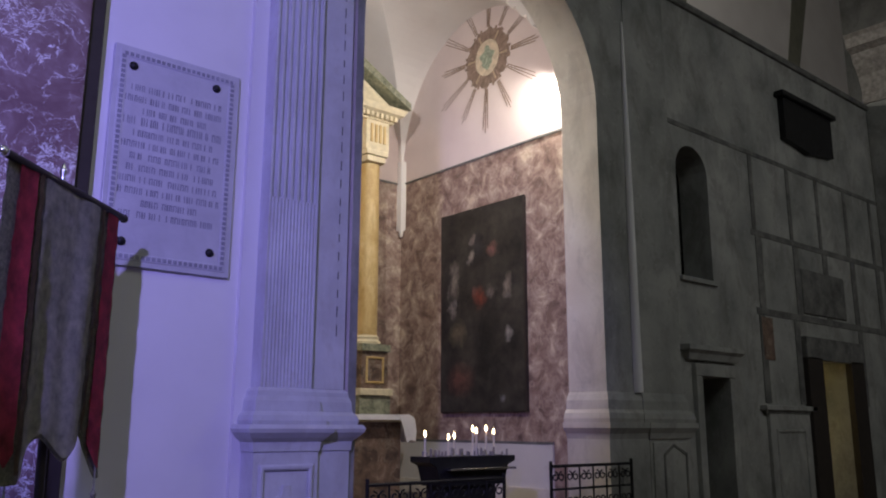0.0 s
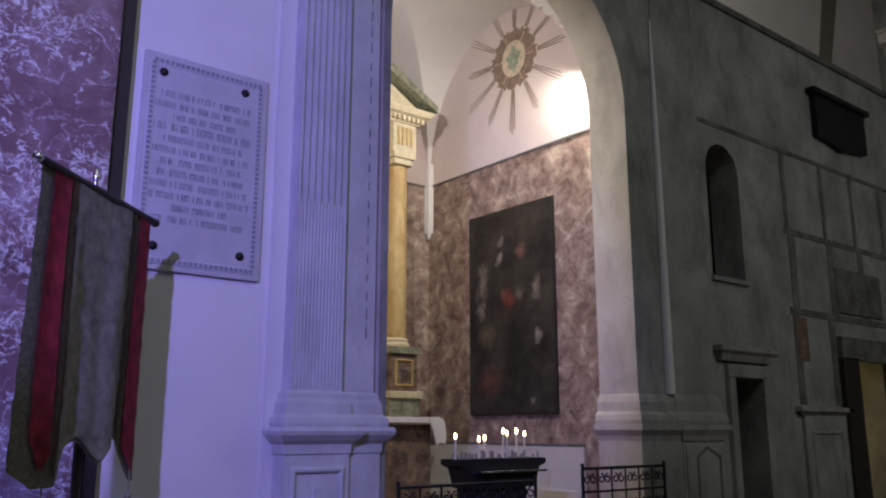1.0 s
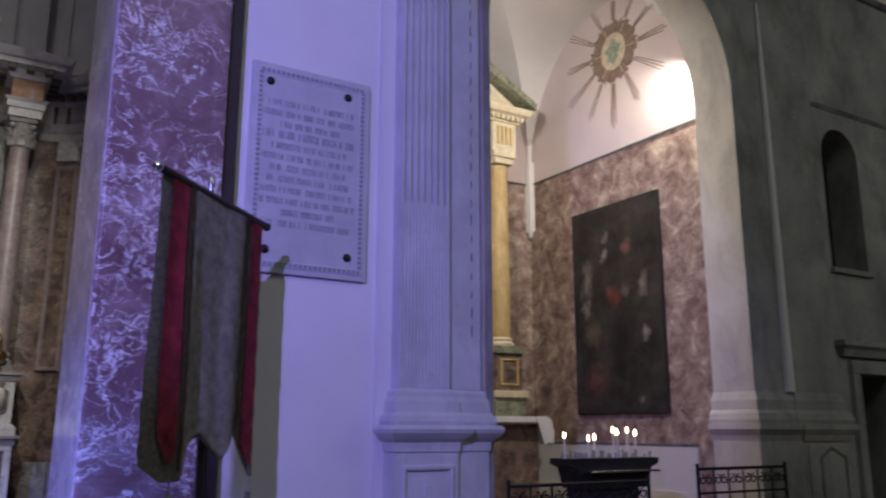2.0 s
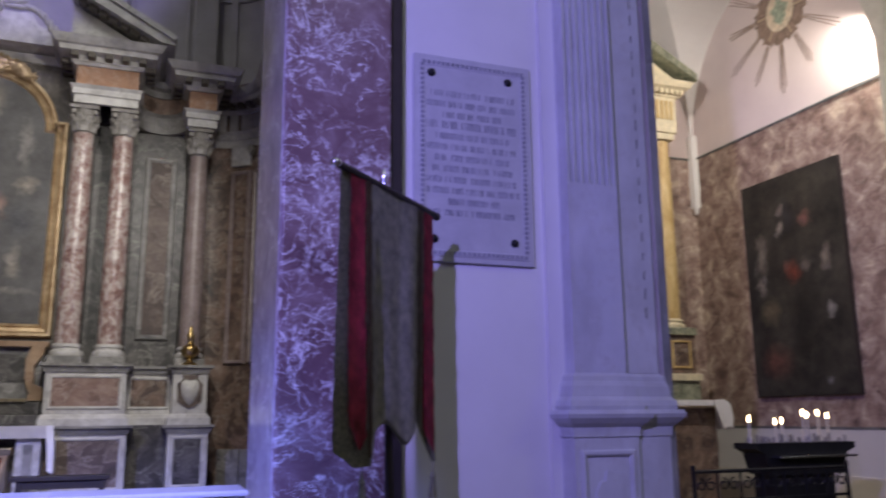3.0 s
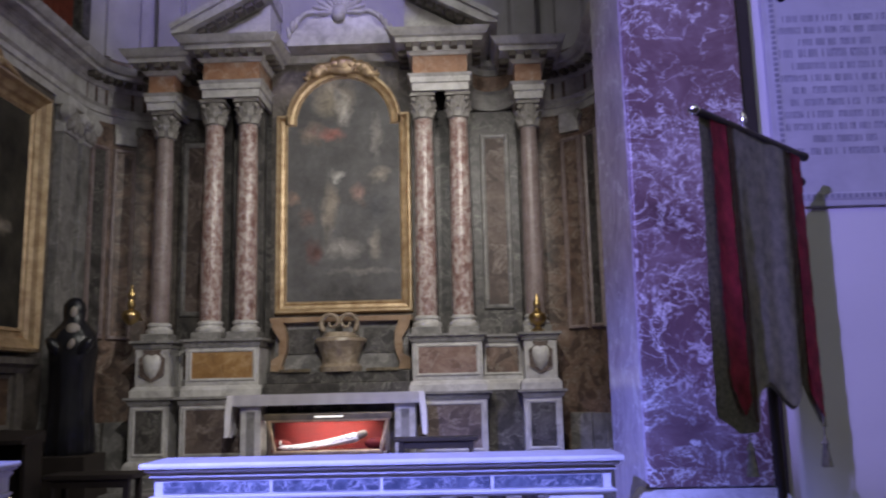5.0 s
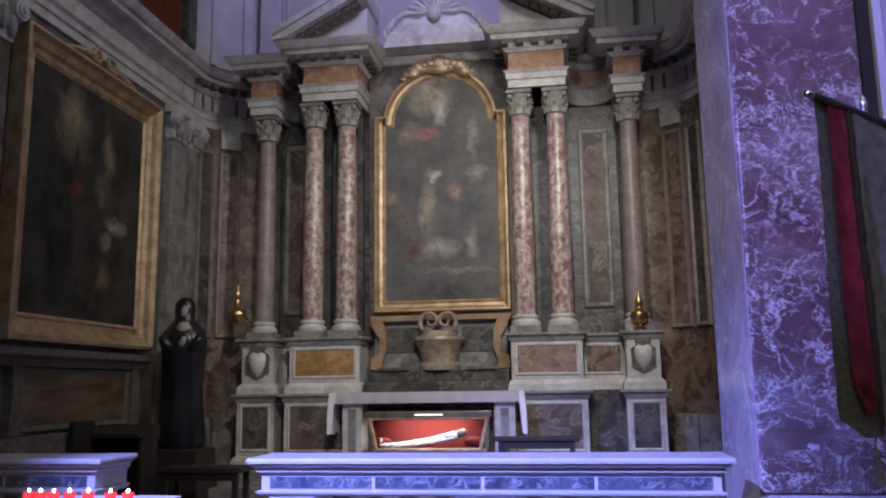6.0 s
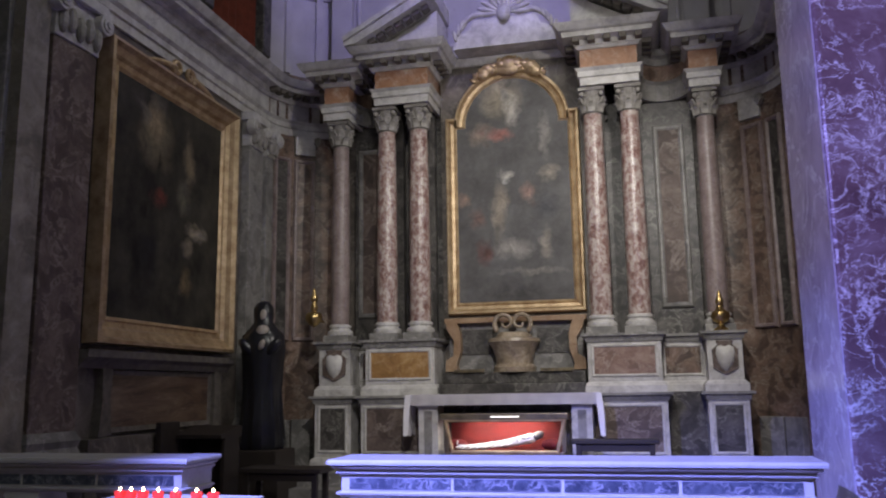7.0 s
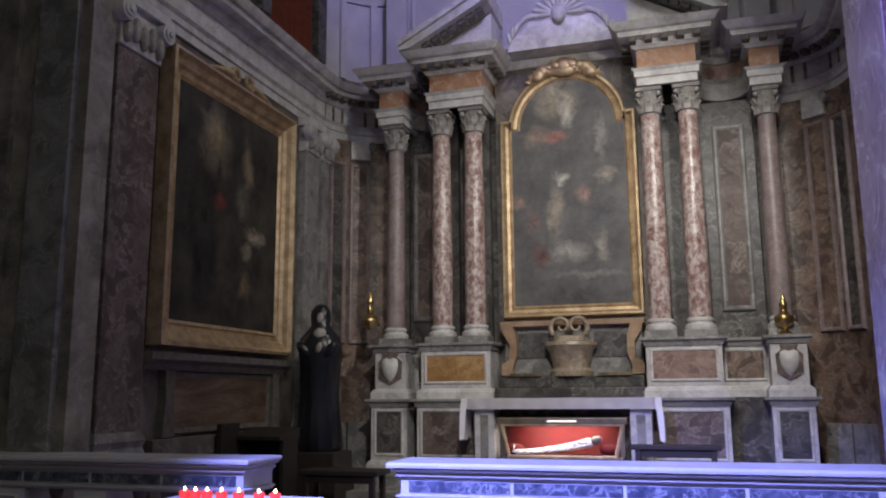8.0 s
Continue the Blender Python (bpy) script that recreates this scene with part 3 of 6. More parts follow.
# ---- large altar ----
altar = thing("altar_retable", "tall baroque altar of coloured marble with paired red columns", "altar")
part("predella", B((-4.6, 9.2, 0.10, 1.2, 11.1, 0.40), (-4.45, 9.45, 0.40, 1.05, 11.1, 0.56)), GREY_MARBLE, altar, "grey marble altar steps")
part("back_wall", B((-4.02, 10.86, 0.56, 0.68, 11.1, 6.05)), DARK_MARBLE, altar, "dark marble panel behind the columns")
part("centre_wall", B((-2.70, 10.70, 0.56, -0.70, 10.86, 6.2)), WALL_MARBLE, altar)
for x in (-3.38, -2.925, -0.58, -0.115):
    column(altar, x, 10.32, 2.42, 5.02, 5.36, 0.135, COLUMN_MARBLE, GREY_MARBLE)
for x in (-4.09, 0.82):
    column(altar, x, 10.44, 2.42, 4.90, 5.26, 0.125, MAUVE_MARBLE, GREY_MARBLE)
# back pilasters in dark marble, to carry the column shadows in their colour
for x in (-3.38, -2.925, -0.58, -0.115):
    part("back_pilaster", B((x - 0.12, 10.72, 2.18, x + 0.12, 10.88, 5.42)), DARK_MARBLE, altar)
for x0, x1, mat in ((-3.61, -2.69, YELLOW_MARBLE), (-0.76, 0.11, ROSE_MARBLE)):
    pedestal(altar, x0, x1, 10.10, 10.86, 1.47, 2.18, mat)
    pedestal(altar, x0 - 0.04, x1 + 0.04, 10.04, 10.86, 0.56, 1.47, UMBER_MARBLE)
for x0, x1 in ((-4.29, -3.86), (0.64, 1.04)):
    pedestal(altar, x0, x1, 10.20, 11.0, 1.47, 2.18, ROSE_MARBLE, True)
    pedestal(altar, x0 - 0.03, x1 + 0.03, 10.14, 11.0, 0.56, 1.47, DARK_MARBLE)
for x0, x1 in ((-3.86, -3.61), (0.11, 0.64)):
    pedestal(altar, x0 - 0.02, x1 + 0.02, 10.58, 11.0, 1.47, 2.18, BROWN_MARBLE)
    # dark colour of the link stands for the shaded gap between pedestals
    part("link", B((x0 - 0.02, 10.45, 0.56, x1 + 0.02, 11.0, 1.47)), DARK_MARBLE, altar)
# tall side panels between the columns and the outer ones
for s in (-1, 1):
    xm = CX + s * 2.07
    part("side_panel", B((xm - 0.13, 10.83, 2.6, xm + 0.13, 10.87, 4.9)), UMBER_MARBLE, altar, "tall narrow brown marble panel")
    part("side_panel_frame", frame_rect(bmesh.new(), xm - 0.13, 2.6, xm + 0.13, 4.9, 0.07, 0.05, 10.86), GREY_MARBLE, altar)
# broken pediment
for s in (-1, 1):
    def at(dx, z, s=s):
        return (CX + s * dx, z)
    part("tympanum", slab(bmesh.new(), [at(1.85, 6.13), at(0.90, 6.13), at(0.90, 6.65)], 10.12, 10.75), PALE_MARBLE, altar)
    part("raking_cornice", slab(bmesh.new(), [at(2.12, 6.13), at(2.12, 6.18), at(0.88, 6.85), at(0.88, 6.71), at(1.95, 6.15)], 9.77, 10.78), PALE_MARBLE, altar)
    part("raking_lip", slab(bmesh.new(), [at(2.11, 6.18), at(2.14, 6.24), at(0.88, 6.93), at(0.88, 6.85)], 9.73, 10.78), PALE_MARBLE, altar)
    for k in range(7):
        f = (k + 0.6) / 7.4
        dx, z = 1.84 - 0.92 * f, 6.18 + 0.49 * f
        ob = new("modillion", box_me)
        ob.parent = altar
        ob.matrix_basis = Matrix.Translation((CX + s * dx, 9.96, z)) @ Matrix.Rotation(s * radians(26.6), 4, "Y") @ Matrix.Scale(1.2, 4)
# carved block between the pediment halves
part("centre_block", slab(bmesh.new(), [(CX - 0.72, 6.13), (CX + 0.72, 6.13), (CX + 0.66, 6.33), (CX + 0.5, 6.38), (CX + 0.42, 6.53), (CX - 0.42, 6.53), (CX - 0.5, 6.38), (CX - 0.66, 6.33)], 10.3, 10.9), PALE_MARBLE, altar)
orn = random.Random(12)
for k in range(11):
    a = math.pi * k / 10
    bm = bmesh.new()
    bmesh.ops.create_uvsphere(bm, u_segments=9, v_segments=7, radius=1, matrix=Matrix.LocRotScale((CX + 0.24 * math.cos(a), 10.27, 6.57 + 0.20 * math.sin(a)), Euler((0, -a, 0)), (0.15, 0.045, 0.035)))
    part("shell_rib", bm, PALE_MARBLE, altar, "carved stone shell rib", True)
for s in (-1, 1):
    for k in range(7):
        bm = bmesh.new()
        bmesh.ops.create_uvsphere(bm, u_segments=9, v_segments=7, radius=1, matrix=Matrix.LocRotScale((CX + s * (0.36 + 0.055 * k), 10.28, 6.57 - 0.012 * k * k * 0.6 + 0.02 * orn.random()), Euler((0, s * (0.3 + 0.25 * k), 0)), (0.09, 0.05, 0.03)))
        part("carved_leaf", bm, PALE_MARBLE, altar, "carved stone leaf", True)
bm = bmesh.new()
bmesh.ops.create_uvsphere(bm, u_segments=12, v_segments=8, radius=1, matrix=Matrix.LocRotScale((CX, 10.25, 6.57), None, (0.10, 0.07, 0.12)))
part("boss", bm, PALE_MARBLE, altar, "rounded stone boss", True)

# gradine and tabernacle
part("gradine", B((-2.62, 10.05, 1.47, -0.79, 10.72, 1.60), (-2.60, 10.18, 1.60, -0.80, 10.72, 1.74), bevel=0.01), DARK_MARBLE, altar, "dark marble altar shelf")
part("gradine_back", B((-2.58, 10.50, 1.74, -0.82, 10.71, 2.40)), GREY_MARBLE, altar)
for s in (-1, 1):
    xm = CX + s * 0.52
    part("inlay", B((xm - 0.24, 10.485, 1.98, xm + 0.24, 10.51, 2.30)), DARK_MARBLE, altar, "dark inlaid marble panel")
    out = [(CX + s * u, v) for u, v in ((0.90, 1.76), (0.90, 1.90), (0.80, 1.96), (0.79, 2.16), (0.88, 2.30), (0.90, 2.42), (0.76, 2.42), (0.70, 2.24), (0.70, 2.02), (0.76, 1.84), (0.74, 1.76))]
    part("scroll_bracket", slab(bmesh.new(), out, 10.36, 10.52), HONEY_MARBLE, altar, "honey brown marble scroll bracket")
part("gradine_top", B((-2.62, 10.38, 2.38, -0.78, 10.71, 2.45), bevel=0.01), HONEY_MARBLE, altar)
TAWNY = marble("tawny_carved_marble", [(0.3, (0.16, 0.12, 0.085)), (0.55, (0.32, 0.25, 0.18)), (0.72, (0.50, 0.42, 0.32))], (0.58, 0.5, 0.4), 7.0, 6.0, 0.04, 0.6, 0.3)
tab = part("tabernacle", lathe(bmesh.new(), [(0.27, 1.74), (0.28, 1.80), (0.24, 1.84), (0.24, 1.92), (0.29, 2.06), (0.34, 2.12), (0.33, 2.16), (0.24, 2.18), (0.20, 2.24)], 12, (CX, 10.36, 0)), TAWNY, altar, "small tawny stone tabernacle", True)
bm = bmesh.new()
for s in (-1, 1):
    for k in range(40):
        a = radians(-40 + 10 * k)
        r = 0.14 - 0.0028 * k
        bmesh.ops.create_uvsphere(bm, u_segments=8, v_segments=6, radius=0.034 - 0.0005 * k, matrix=Matrix.Translation((CX + s * (0.10 + r * math.cos(a)), 10.26, 2.36 + r * math.sin(a))))
part("scroll_crest", bm, TAWNY, altar, "tawny carved scroll crest", True)
for x in (-2.45, -1.35):
    part("strip", B((x, 10.14, 1.74, x + 0.40, 10.17, 1.78), bevel=0.004), BRONZE, altar, "dull bronze strip")

# mensa
mensa = thing("altar_table", "marble altar table with inlaid legs", "altar")
part("tabletop", B((-2.86, 9.62, 1.36, -0.66, 10.04, 1.46), bevel=0.012), PALE_MARBLE, mensa)
for x0, x1 in ((-2.79, -2.55), (-0.95, -0.71)):
    leg = part("leg", B((x0, 9.68, 0.56, x1, 10.03, 1.36)), PALE_MARBLE, mensa)
    part("leg_panel", B((x0 + 0.07, 9.672, 0.66, x1 - 0.07, 9.69, 1.28)), GREY_MARBLE, leg, "inlaid dark marble strip")
part("back_panel", B((-2.55, 10.0, 0.56, -0.95, 10.03, 1.36)), DARK_MARBLE, mensa)

cloth = thing("altar_cloth", "white linen altar cloth with hanging ends", "cloth")
bm = bmesh.new()
prof = [(-2.93, 0.99), (-2.925, 1.25), (-2.905, 1.46), (-2.86, 1.478), (-2.2, 1.474), (-1.7, 1.478), (-1.2, 1.474), (-0.66, 1.478), (-0.615, 1.46), (-0.595, 1.25), (-0.59, 0.97)]
n = 9
rows = []
for i, (x, z) in enumerate(prof):
    rows.append([bm.verts.new((x + (0.02 * math.sin(j * 2.1) if z < 1.3 else 0), 9.60 + 0.44 * j / n, z + (0.0 if z > 1.3 else 0.015 * math.sin(j * 1.3)))) for j in range(n + 1)])
for a, b in zip(rows, rows[1:]):
    for j in range(n):
        bm.faces.new((a[j], a[j + 1], b[j + 1], b[j]))
bmesh.ops.solidify(bm, geom=bm.faces[:], thickness=0.008)
part("sheet", bm, LINEN, cloth, "", True)
bm = bmesh.new()
rows = []
for i in range(61):
    x = -2.90 + 2.285 * i / 60
    rows.append([bm.verts.new((x, 9.592 + 0.012 * math.sin(i * 1.1) * k, 1.478 - 0.13 * k)) for k in (0, 0.5, 1)])
for a, b in zip(rows, rows[1:]):
    for k in range(2):
        bm.faces.new((a[k], b[k], b[k + 1], a[k + 1]))
bmesh.ops.solidify(bm, geom=bm.faces[:], thickness=0.006)
part("front_border", bm, LINEN, cloth, "pleated linen front border", True)

for s in (-1, 1):
    fold = [(CX - 0.06 + s * u, v) for u, v in ((1.10, 1.475), (1.17, 1.475), (1.19, 1.25), (1.195, 0.99), (1.165, 0.985), (1.14, 1.0), (1.12, 1.25))]
    part("corner_fold", slab(bmesh.new(), fold, 9.575, 9.592), LINEN, cloth, "hanging linen corner fold")
case = thing("glass_reliquary", "gilded glass case lined with red cloth under the altar", "reliquary")
CASE_RED = plain("red_velvet", (0.15, 0.010, 0.009), 0.85)
part("base", B((-2.46, 9.66, 0.56, -1.04, 9.99, 0.80), bevel=0.01), BRONZE, case)
part("lid", B((-2.52, 9.64, 1.17, -0.98, 9.99, 1.25), bevel=0.015), BRONZE, case)
for x in (-2.47, -1.07):
    part("corner_post", B((x, 9.66, 0.80, x + 0.05, 9.71, 1.17)), BRONZE, case)
part("lining", B((-2.44, 9.93, 0.80, -1.05, 9.96, 1.17), (-2.44, 9.70, 0.80, -1.05, 9.93, 0.815)), CASE_RED, case, "red velvet lining")
GLASS, nt, bsdf = nodes_of("glass", 0.03)
bsdf.inputs["Transmission Weight"].default_value = 1.0
bsdf.inputs["IOR"].default_value = 1.1
pane = part("pane", B((-2.42, 9.672, 0.80, -1.07, 9.676, 1.17)), GLASS, case)
pane.visible_shadow = False
part("front_frame", sweep(bmesh.new(), [(-2.35, 0.82), (-1.14, 0.82), (-1.06, 1.15), (-2.43, 1.15)], [(0, 0), (0, 0.014), (0.014, 0.022), (0.032, 0.022), (0.045, 0.011), (0.045, 0)], True, lambda u, v, h: (u, 9.668 - h, v)), GOLD, case, "thin gilded glazing frame")
part("lamp_tube", B((-1.90, 9.628, 1.20, -1.56, 9.642, 1.216), bevel=0.004), glow("lamp_tube_glow", (1.0, 0.95, 0.88), 1.3), case, "small bright lamp tube")
for k, x in enumerate((-2.34, -1.2)):
    bm = bmesh.new()
    bmesh.ops.create_uvsphere(bm, u_segments=12, v_segments=8, radius=1, matrix=Matrix.LocRotScale((x, 9.82, 0.88), None, (0.13, 0.08, 0.065)))
    tagged(part("cushion", bm, CASE_RED, None, "", True), "small red velvet cushion inside the glass case", "cushion", "reliquary cushions")
bm = bmesh.new()
for k in range(15):
    f = k / 14
    bmesh.ops.create_uvsphere(bm, u_segments=12, v_segments=8, radius=1, matrix=Matrix.LocRotScale((-2.30 + 0.84 * f, 9.80, 0.85 + 0.10 * f * f), Euler((0, -0.18 * f, 0)), (0.085, 0.07, 0.024 + 0.036 * f)))
for k in range(9):
    f = k / 8
    bmesh.ops.create_uvsphere(bm, u_segments=10, v_segments=7, radius=1, matrix=Matrix.LocRotScale((-2.24 + 0.76 * f, 9.745, 0.842 + 0.085 * f * f), Euler((0, -0.45 + 0.1 * (k % 3), 0)), (0.07, 0.03, 0.011)))
bmesh.ops.create_uvsphere(bm, u_segments=12, v_segments=8, radius=1, matrix=Matrix.LocRotScale((-2.33, 9.79, 0.885), None, (0.03, 0.05, 0.05)))
drape = random.Random(5)
for k in range(16):
    f = (k + 0.5) / 16
    bmesh.ops.create_uvsphere(bm, u_segments=9, v_segments=6, radius=1, matrix=Matrix.LocRotScale((-2.30 + 0.86 * f, 9.755 + 0.02 * drape.random(), 0.853 + 0.10 * f * f + drape.uniform(-0.012, 0.03 * (0.3 + f))), Euler((0, drape.uniform(-0.7, 0.3), 0)), (drape.uniform(0.035, 0.07), 0.035, drape.uniform(0.012, 0.03))))
clad = len(bm.faces)
bmesh.ops.create_uvsphere(bm, u_segments=12, v_segments=8, radius=1, matrix=Matrix.LocRotScale((-1.36, 9.79, 0.985), Euler((0, -0.4, 0)), (0.075, 0.06, 0.05)))
bm.faces.ensure_lookup_table()
for f in bm.faces[clad:]:
    f.material_index = 1
WAX = marble("white_cloth", [(0.32, (0.45, 0.42, 0.38)), (0.44, (0.75, 0.72, 0.68)), (0.60, (0.86, 0.84, 0.81))], (0.9, 0.88, 0.85), 9.0, 9.0, 0.03, 0.5, 0.5)
effigy = tagged(part("effigy_statue", bm, WAX, None, "", True), "small white reclining effigy on a red lining", "statue")
effigy.data.materials.append(DARK_STONE)
area("case_lamp", (-1.72, 9.78, 1.165), (-1.72, 9.80, 0.8), 11, (1.0, 0.93, 0.85), 0.9, 0.06)

# ---- arched altar painting ----


def arch_path(half_w, z0, zs, inset, n=20):
    r = half_w - inset
    right = [(CX - half_w, z0), (CX + half_w, z0), (CX + half_w, zs), (CX + r, zs)]
    return right + arc(CX, zs + 0.02, r, 0, 180, n) + [(CX - r, zs), (CX - half_w, zs)]


pic = thing("altar_painting", "arched dark oil painting in a carved gilded frame", "painting")
canvas_mat = painting("altar_canvas", (0.19, 0.185, 0.185), (0.105, 0.10, 0.10), [
    (-0.15, 1.55, 0.36, 0.40, (0.493, 0.426, 0.325)), (0.0, 1.32, 0.13, 0.28, (0.739, 0.683, 0.616)), (-0.45, 1.0, 0.20, 0.18, (0.403, 0.314, 0.258)), (-0.15, 0.97, 0.22, 0.11, (0.515, 0.224, 0.19)), (0.45, 0.95, 0.08, 0.42, (0.37, 0.347, 0.325)),
    (-0.10, 0.42, 0.11, 0.11, (0.8, 0.762, 0.694)), (-0.18, -0.08, 0.15, 0.45, (0.482, 0.414, 0.336)), (0.20, 0.15, 0.13, 0.16, (0.493, 0.325, 0.28)), (0.48, 0.40, 0.16, 0.14, (0.47, 0.414, 0.347)), (0.45, -0.05, 0.22, 0.30, (0.123, 0.123, 0.134)),
    (-0.02, -0.62, 0.34, 0.17, (0.482, 0.448, 0.414)), (0.42, -0.55, 0.11, 0.24, (0.448, 0.403, 0.347)), (-0.40, -0.66, 0.14, 0.22, (0.213, 0.0952, 0.084)), (-0.66, 0.07, 0.10, 0.14, (0.448, 0.314, 0.246)), (-0.50, -0.18, 0.14, 0.17, (0.28, 0.179, 0.157)), (0.25, -0.93, 0.58, 0.06, (0.336, 0.314, 0.291)), (0.0, -1.25, 0.8, 0.18, (0.112, 0.106, 0.106))])
bm = slab(bmesh.new(), [(u - CX, v - 4.0) for u, v in arch_path(0.78, 2.68, 5.11, 0.12)], 0, 0.03)
cv = part("canvas", bm, canvas_mat, pic, "dark canvas with soft plain patches of light")
cv.location = (CX, 10.66, 4.0)
part("frame", sweep(bmesh.new(), arch_path(0.77, 2.67, 5.11, 0.12), [(-0.01, 0), (-0.01, 0.035), (0.02, 0.06), (0.04, 0.04), (0.08, 0.05), (0.11, 0.10), (0.14, 0.10), (0.155, 0.05), (0.155, 0)], True, lambda u, v, h: (u, 10.70 - h, v)), GOLD, pic)
bm = bmesh.new()
for k in range(11):
    a = radians(180 * k / 10)
    rr = 0.035 + 0.045 * abs(math.sin(a * 3.0)) + (0.03 if k in (0, 5, 10) else 0)
    bmesh.ops.create_uvsphere(bm, u_segments=8, v_segments=6, radius=1, matrix=Matrix.LocRotScale((CX + 0.36 * math.cos(a), 10.57, 5.82 + 0.15 * math.sin(a)), None, (rr * 1.3, 0.05, rr)))
bmesh.ops.create_uvsphere(bm, u_segments=14, v_segments=10, radius=1, matrix=Matrix.LocRotScale((CX, 10.59, 5.90), None, (0.22, 0.05, 0.09)))
leaf_rng = random.Random(3)
for k in range(70):
    u = leaf_rng.uniform(-1, 1)
    z = 5.84 + 0.20 * (1 - u * u) * leaf_rng.random() + 0.04 * leaf_rng.random() - 0.10 * u * u
    bmesh.ops.create_uvsphere(bm, u_segments=7, v_segments=5, radius=1, matrix=Matrix.LocRotScale((CX + 0.52 * u, 10.56 + 0.03 * leaf_rng.random(), z), Euler((0, leaf_rng.uniform(-1.5, 1.5), 0)), (leaf_rng.uniform(0.03, 0.07), 0.03, leaf_rng.uniform(0.012, 0.028))))
part("cartouche", bm, GOLD, pic, "carved gilded cartouche", True)

# ---- large chapel: left wall ----


def side_pilaster(y0, y1, z0, z1, mat, label, cap=True):
    t = thing("wall_pilaster", label, "pilaster")
    part("shaft", B((-5.2, y0, z0, -5.08, y1, z1), bevel=0.008), mat, t)
    part("base", sweep(bmesh.new(), [(-5.21, y0), (-5.08, y0), (-5.08, y1), (-5.21, y1)], [(-0.005, 0.1), (0.06, 0.1), (0.06, z0 - 0.25), (0.02, z0 - 0.12), (0.04, z0 - 0.06), (0.0, z0 + 0.02), (-0.005, z0 + 0.02)]), GREY_MARBLE, t)
    if cap:
        c = part("capital", B((-5.2, y0 - 0.01, z1, -5.06, y1 + 0.01, 5.15), (-5.2, y0 - 0.05, 5.15, -5.0, y1 + 0.05, 5.26), bevel=0.01), PALE_MARBLE, t, "pale carved scroll capital")
        for yy in (y0, y1):
            bm = bmesh.new()
            for r, d in ((0.11, 0.0), (0.075, 0.02), (0.04, 0.04)):
                m = Matrix.Translation((-5.03, yy, 5.06)) @ Matrix.Rotation(radians(90), 4, "Y")
                bmesh.ops.create_cone(bm, cap_ends=True, segments=18, radius1=r, radius2=r * 0.9, depth=0.10 + 2 * d, matrix=m)
            part("volute", bm, PALE_MARBLE, c, "spiral volute", True)
        bm = bmesh.new()
        for k in range(5):
            yy = y0 + (y1 - y0) * (k + 0.5) / 5
            bmesh.ops.create_uvsphere(bm, u_segments=8, v_segments=6, radius=1, matrix=Matrix.LocRotScale((-5.04, yy, z1 + 0.15 + 0.04 * (k % 2)), None, (0.05, 0.05, 0.13)))
        part("leaf_band", bm, GREY_STONE, c, "carved leaf band", True)
    return t


side_pilaster(5.80, 6.40, 1.2, 4.74, UMBER_MARBLE, "dark rose marble wall pilaster with scroll capital")
side_pilaster(9.62, 10.02, 1.2, 4.80, GREY_MARBLE, "pale grey marble wall pilaster with carved capital")
side_pilaster(10.14, 10.36, 1.2, 4.80, GREY_MARBLE, "narrow pale marble wall pilaster with carved capital")

# framed strips on the rounded corners
for s in (-1, 1):
    for k, (ang, mat, w) in enumerate(((152, DARK_MARBLE, 0.09), (128, BROWN_MARBLE, 0.10))):
        a = radians(ang if s < 0 else 180 - ang)
        cx = -4.3 if s < 0 else 0.9
        t = thing("corner_facing", "tall narrow marble panel in a pink moulded frame", "panel", (cx + 0.88 * math.cos(a), 10.2 + 0.88 * math.sin(a), 0), math.degrees(a) - 90, "corner panels")
        part("panel", B((-w, -0.03, 2.3, w, 0.05, 4.85)), mat, t)
        part("frame", frame_rect(bmesh.new(), -w, 2.3, w, 4.85, 0.06, 0.06, 0.0), MAUVE_MARBLE, t)
        if k:
            block = part("capital_block", B((-w - 0.05, -0.07, 4.97, w + 0.05, 0.05, 5.26), bevel=0.012), PALE_MARBLE, t, "pale marble block below the cornice")
            part("leaf", slab(bmesh.new(), [(w + 0.03, 5.24), (w + 0.09, 5.26), (w + 0.12, 5.18), (w + 0.07, 5.10), (w + 0.02, 5.16)], -0.12, -0.04), GREY_STONE, block, "carved grey leaf")
        part("dado", B((-w - 0.06, -0.10, 0.10, w + 0.06, 0.05, 1.15), bevel=0.01), GREY_MARBLE, t)

# right wall of the large chapel: marble strips
for y0, y1, mat in ((9.3, 10.0, BROWN_MARBLE), (8.55, 9.15, DARK_MARBLE), (7.6, 8.4, BROWN_MARBLE)):
    t = thing("wall_panel", "tall marble panel with a pale moulded frame", "panel", group="right wall panels")
    part("panel", B((1.77, y0, 2.0, 1.81, y1, 5.0)), mat, t)
    part("frame", sweep(bmesh.new(), [(y0, 2.0), (y1, 2.0), (y1, 5.0), (y0, 5.0)], [(0, 0), (0, 0.05), (0.05, 0.07), (0.09, 0.03), (0.09, 0)], True, lambda u, v, h: (1.80 - h, u, v)), MAUVE_MARBLE, t)

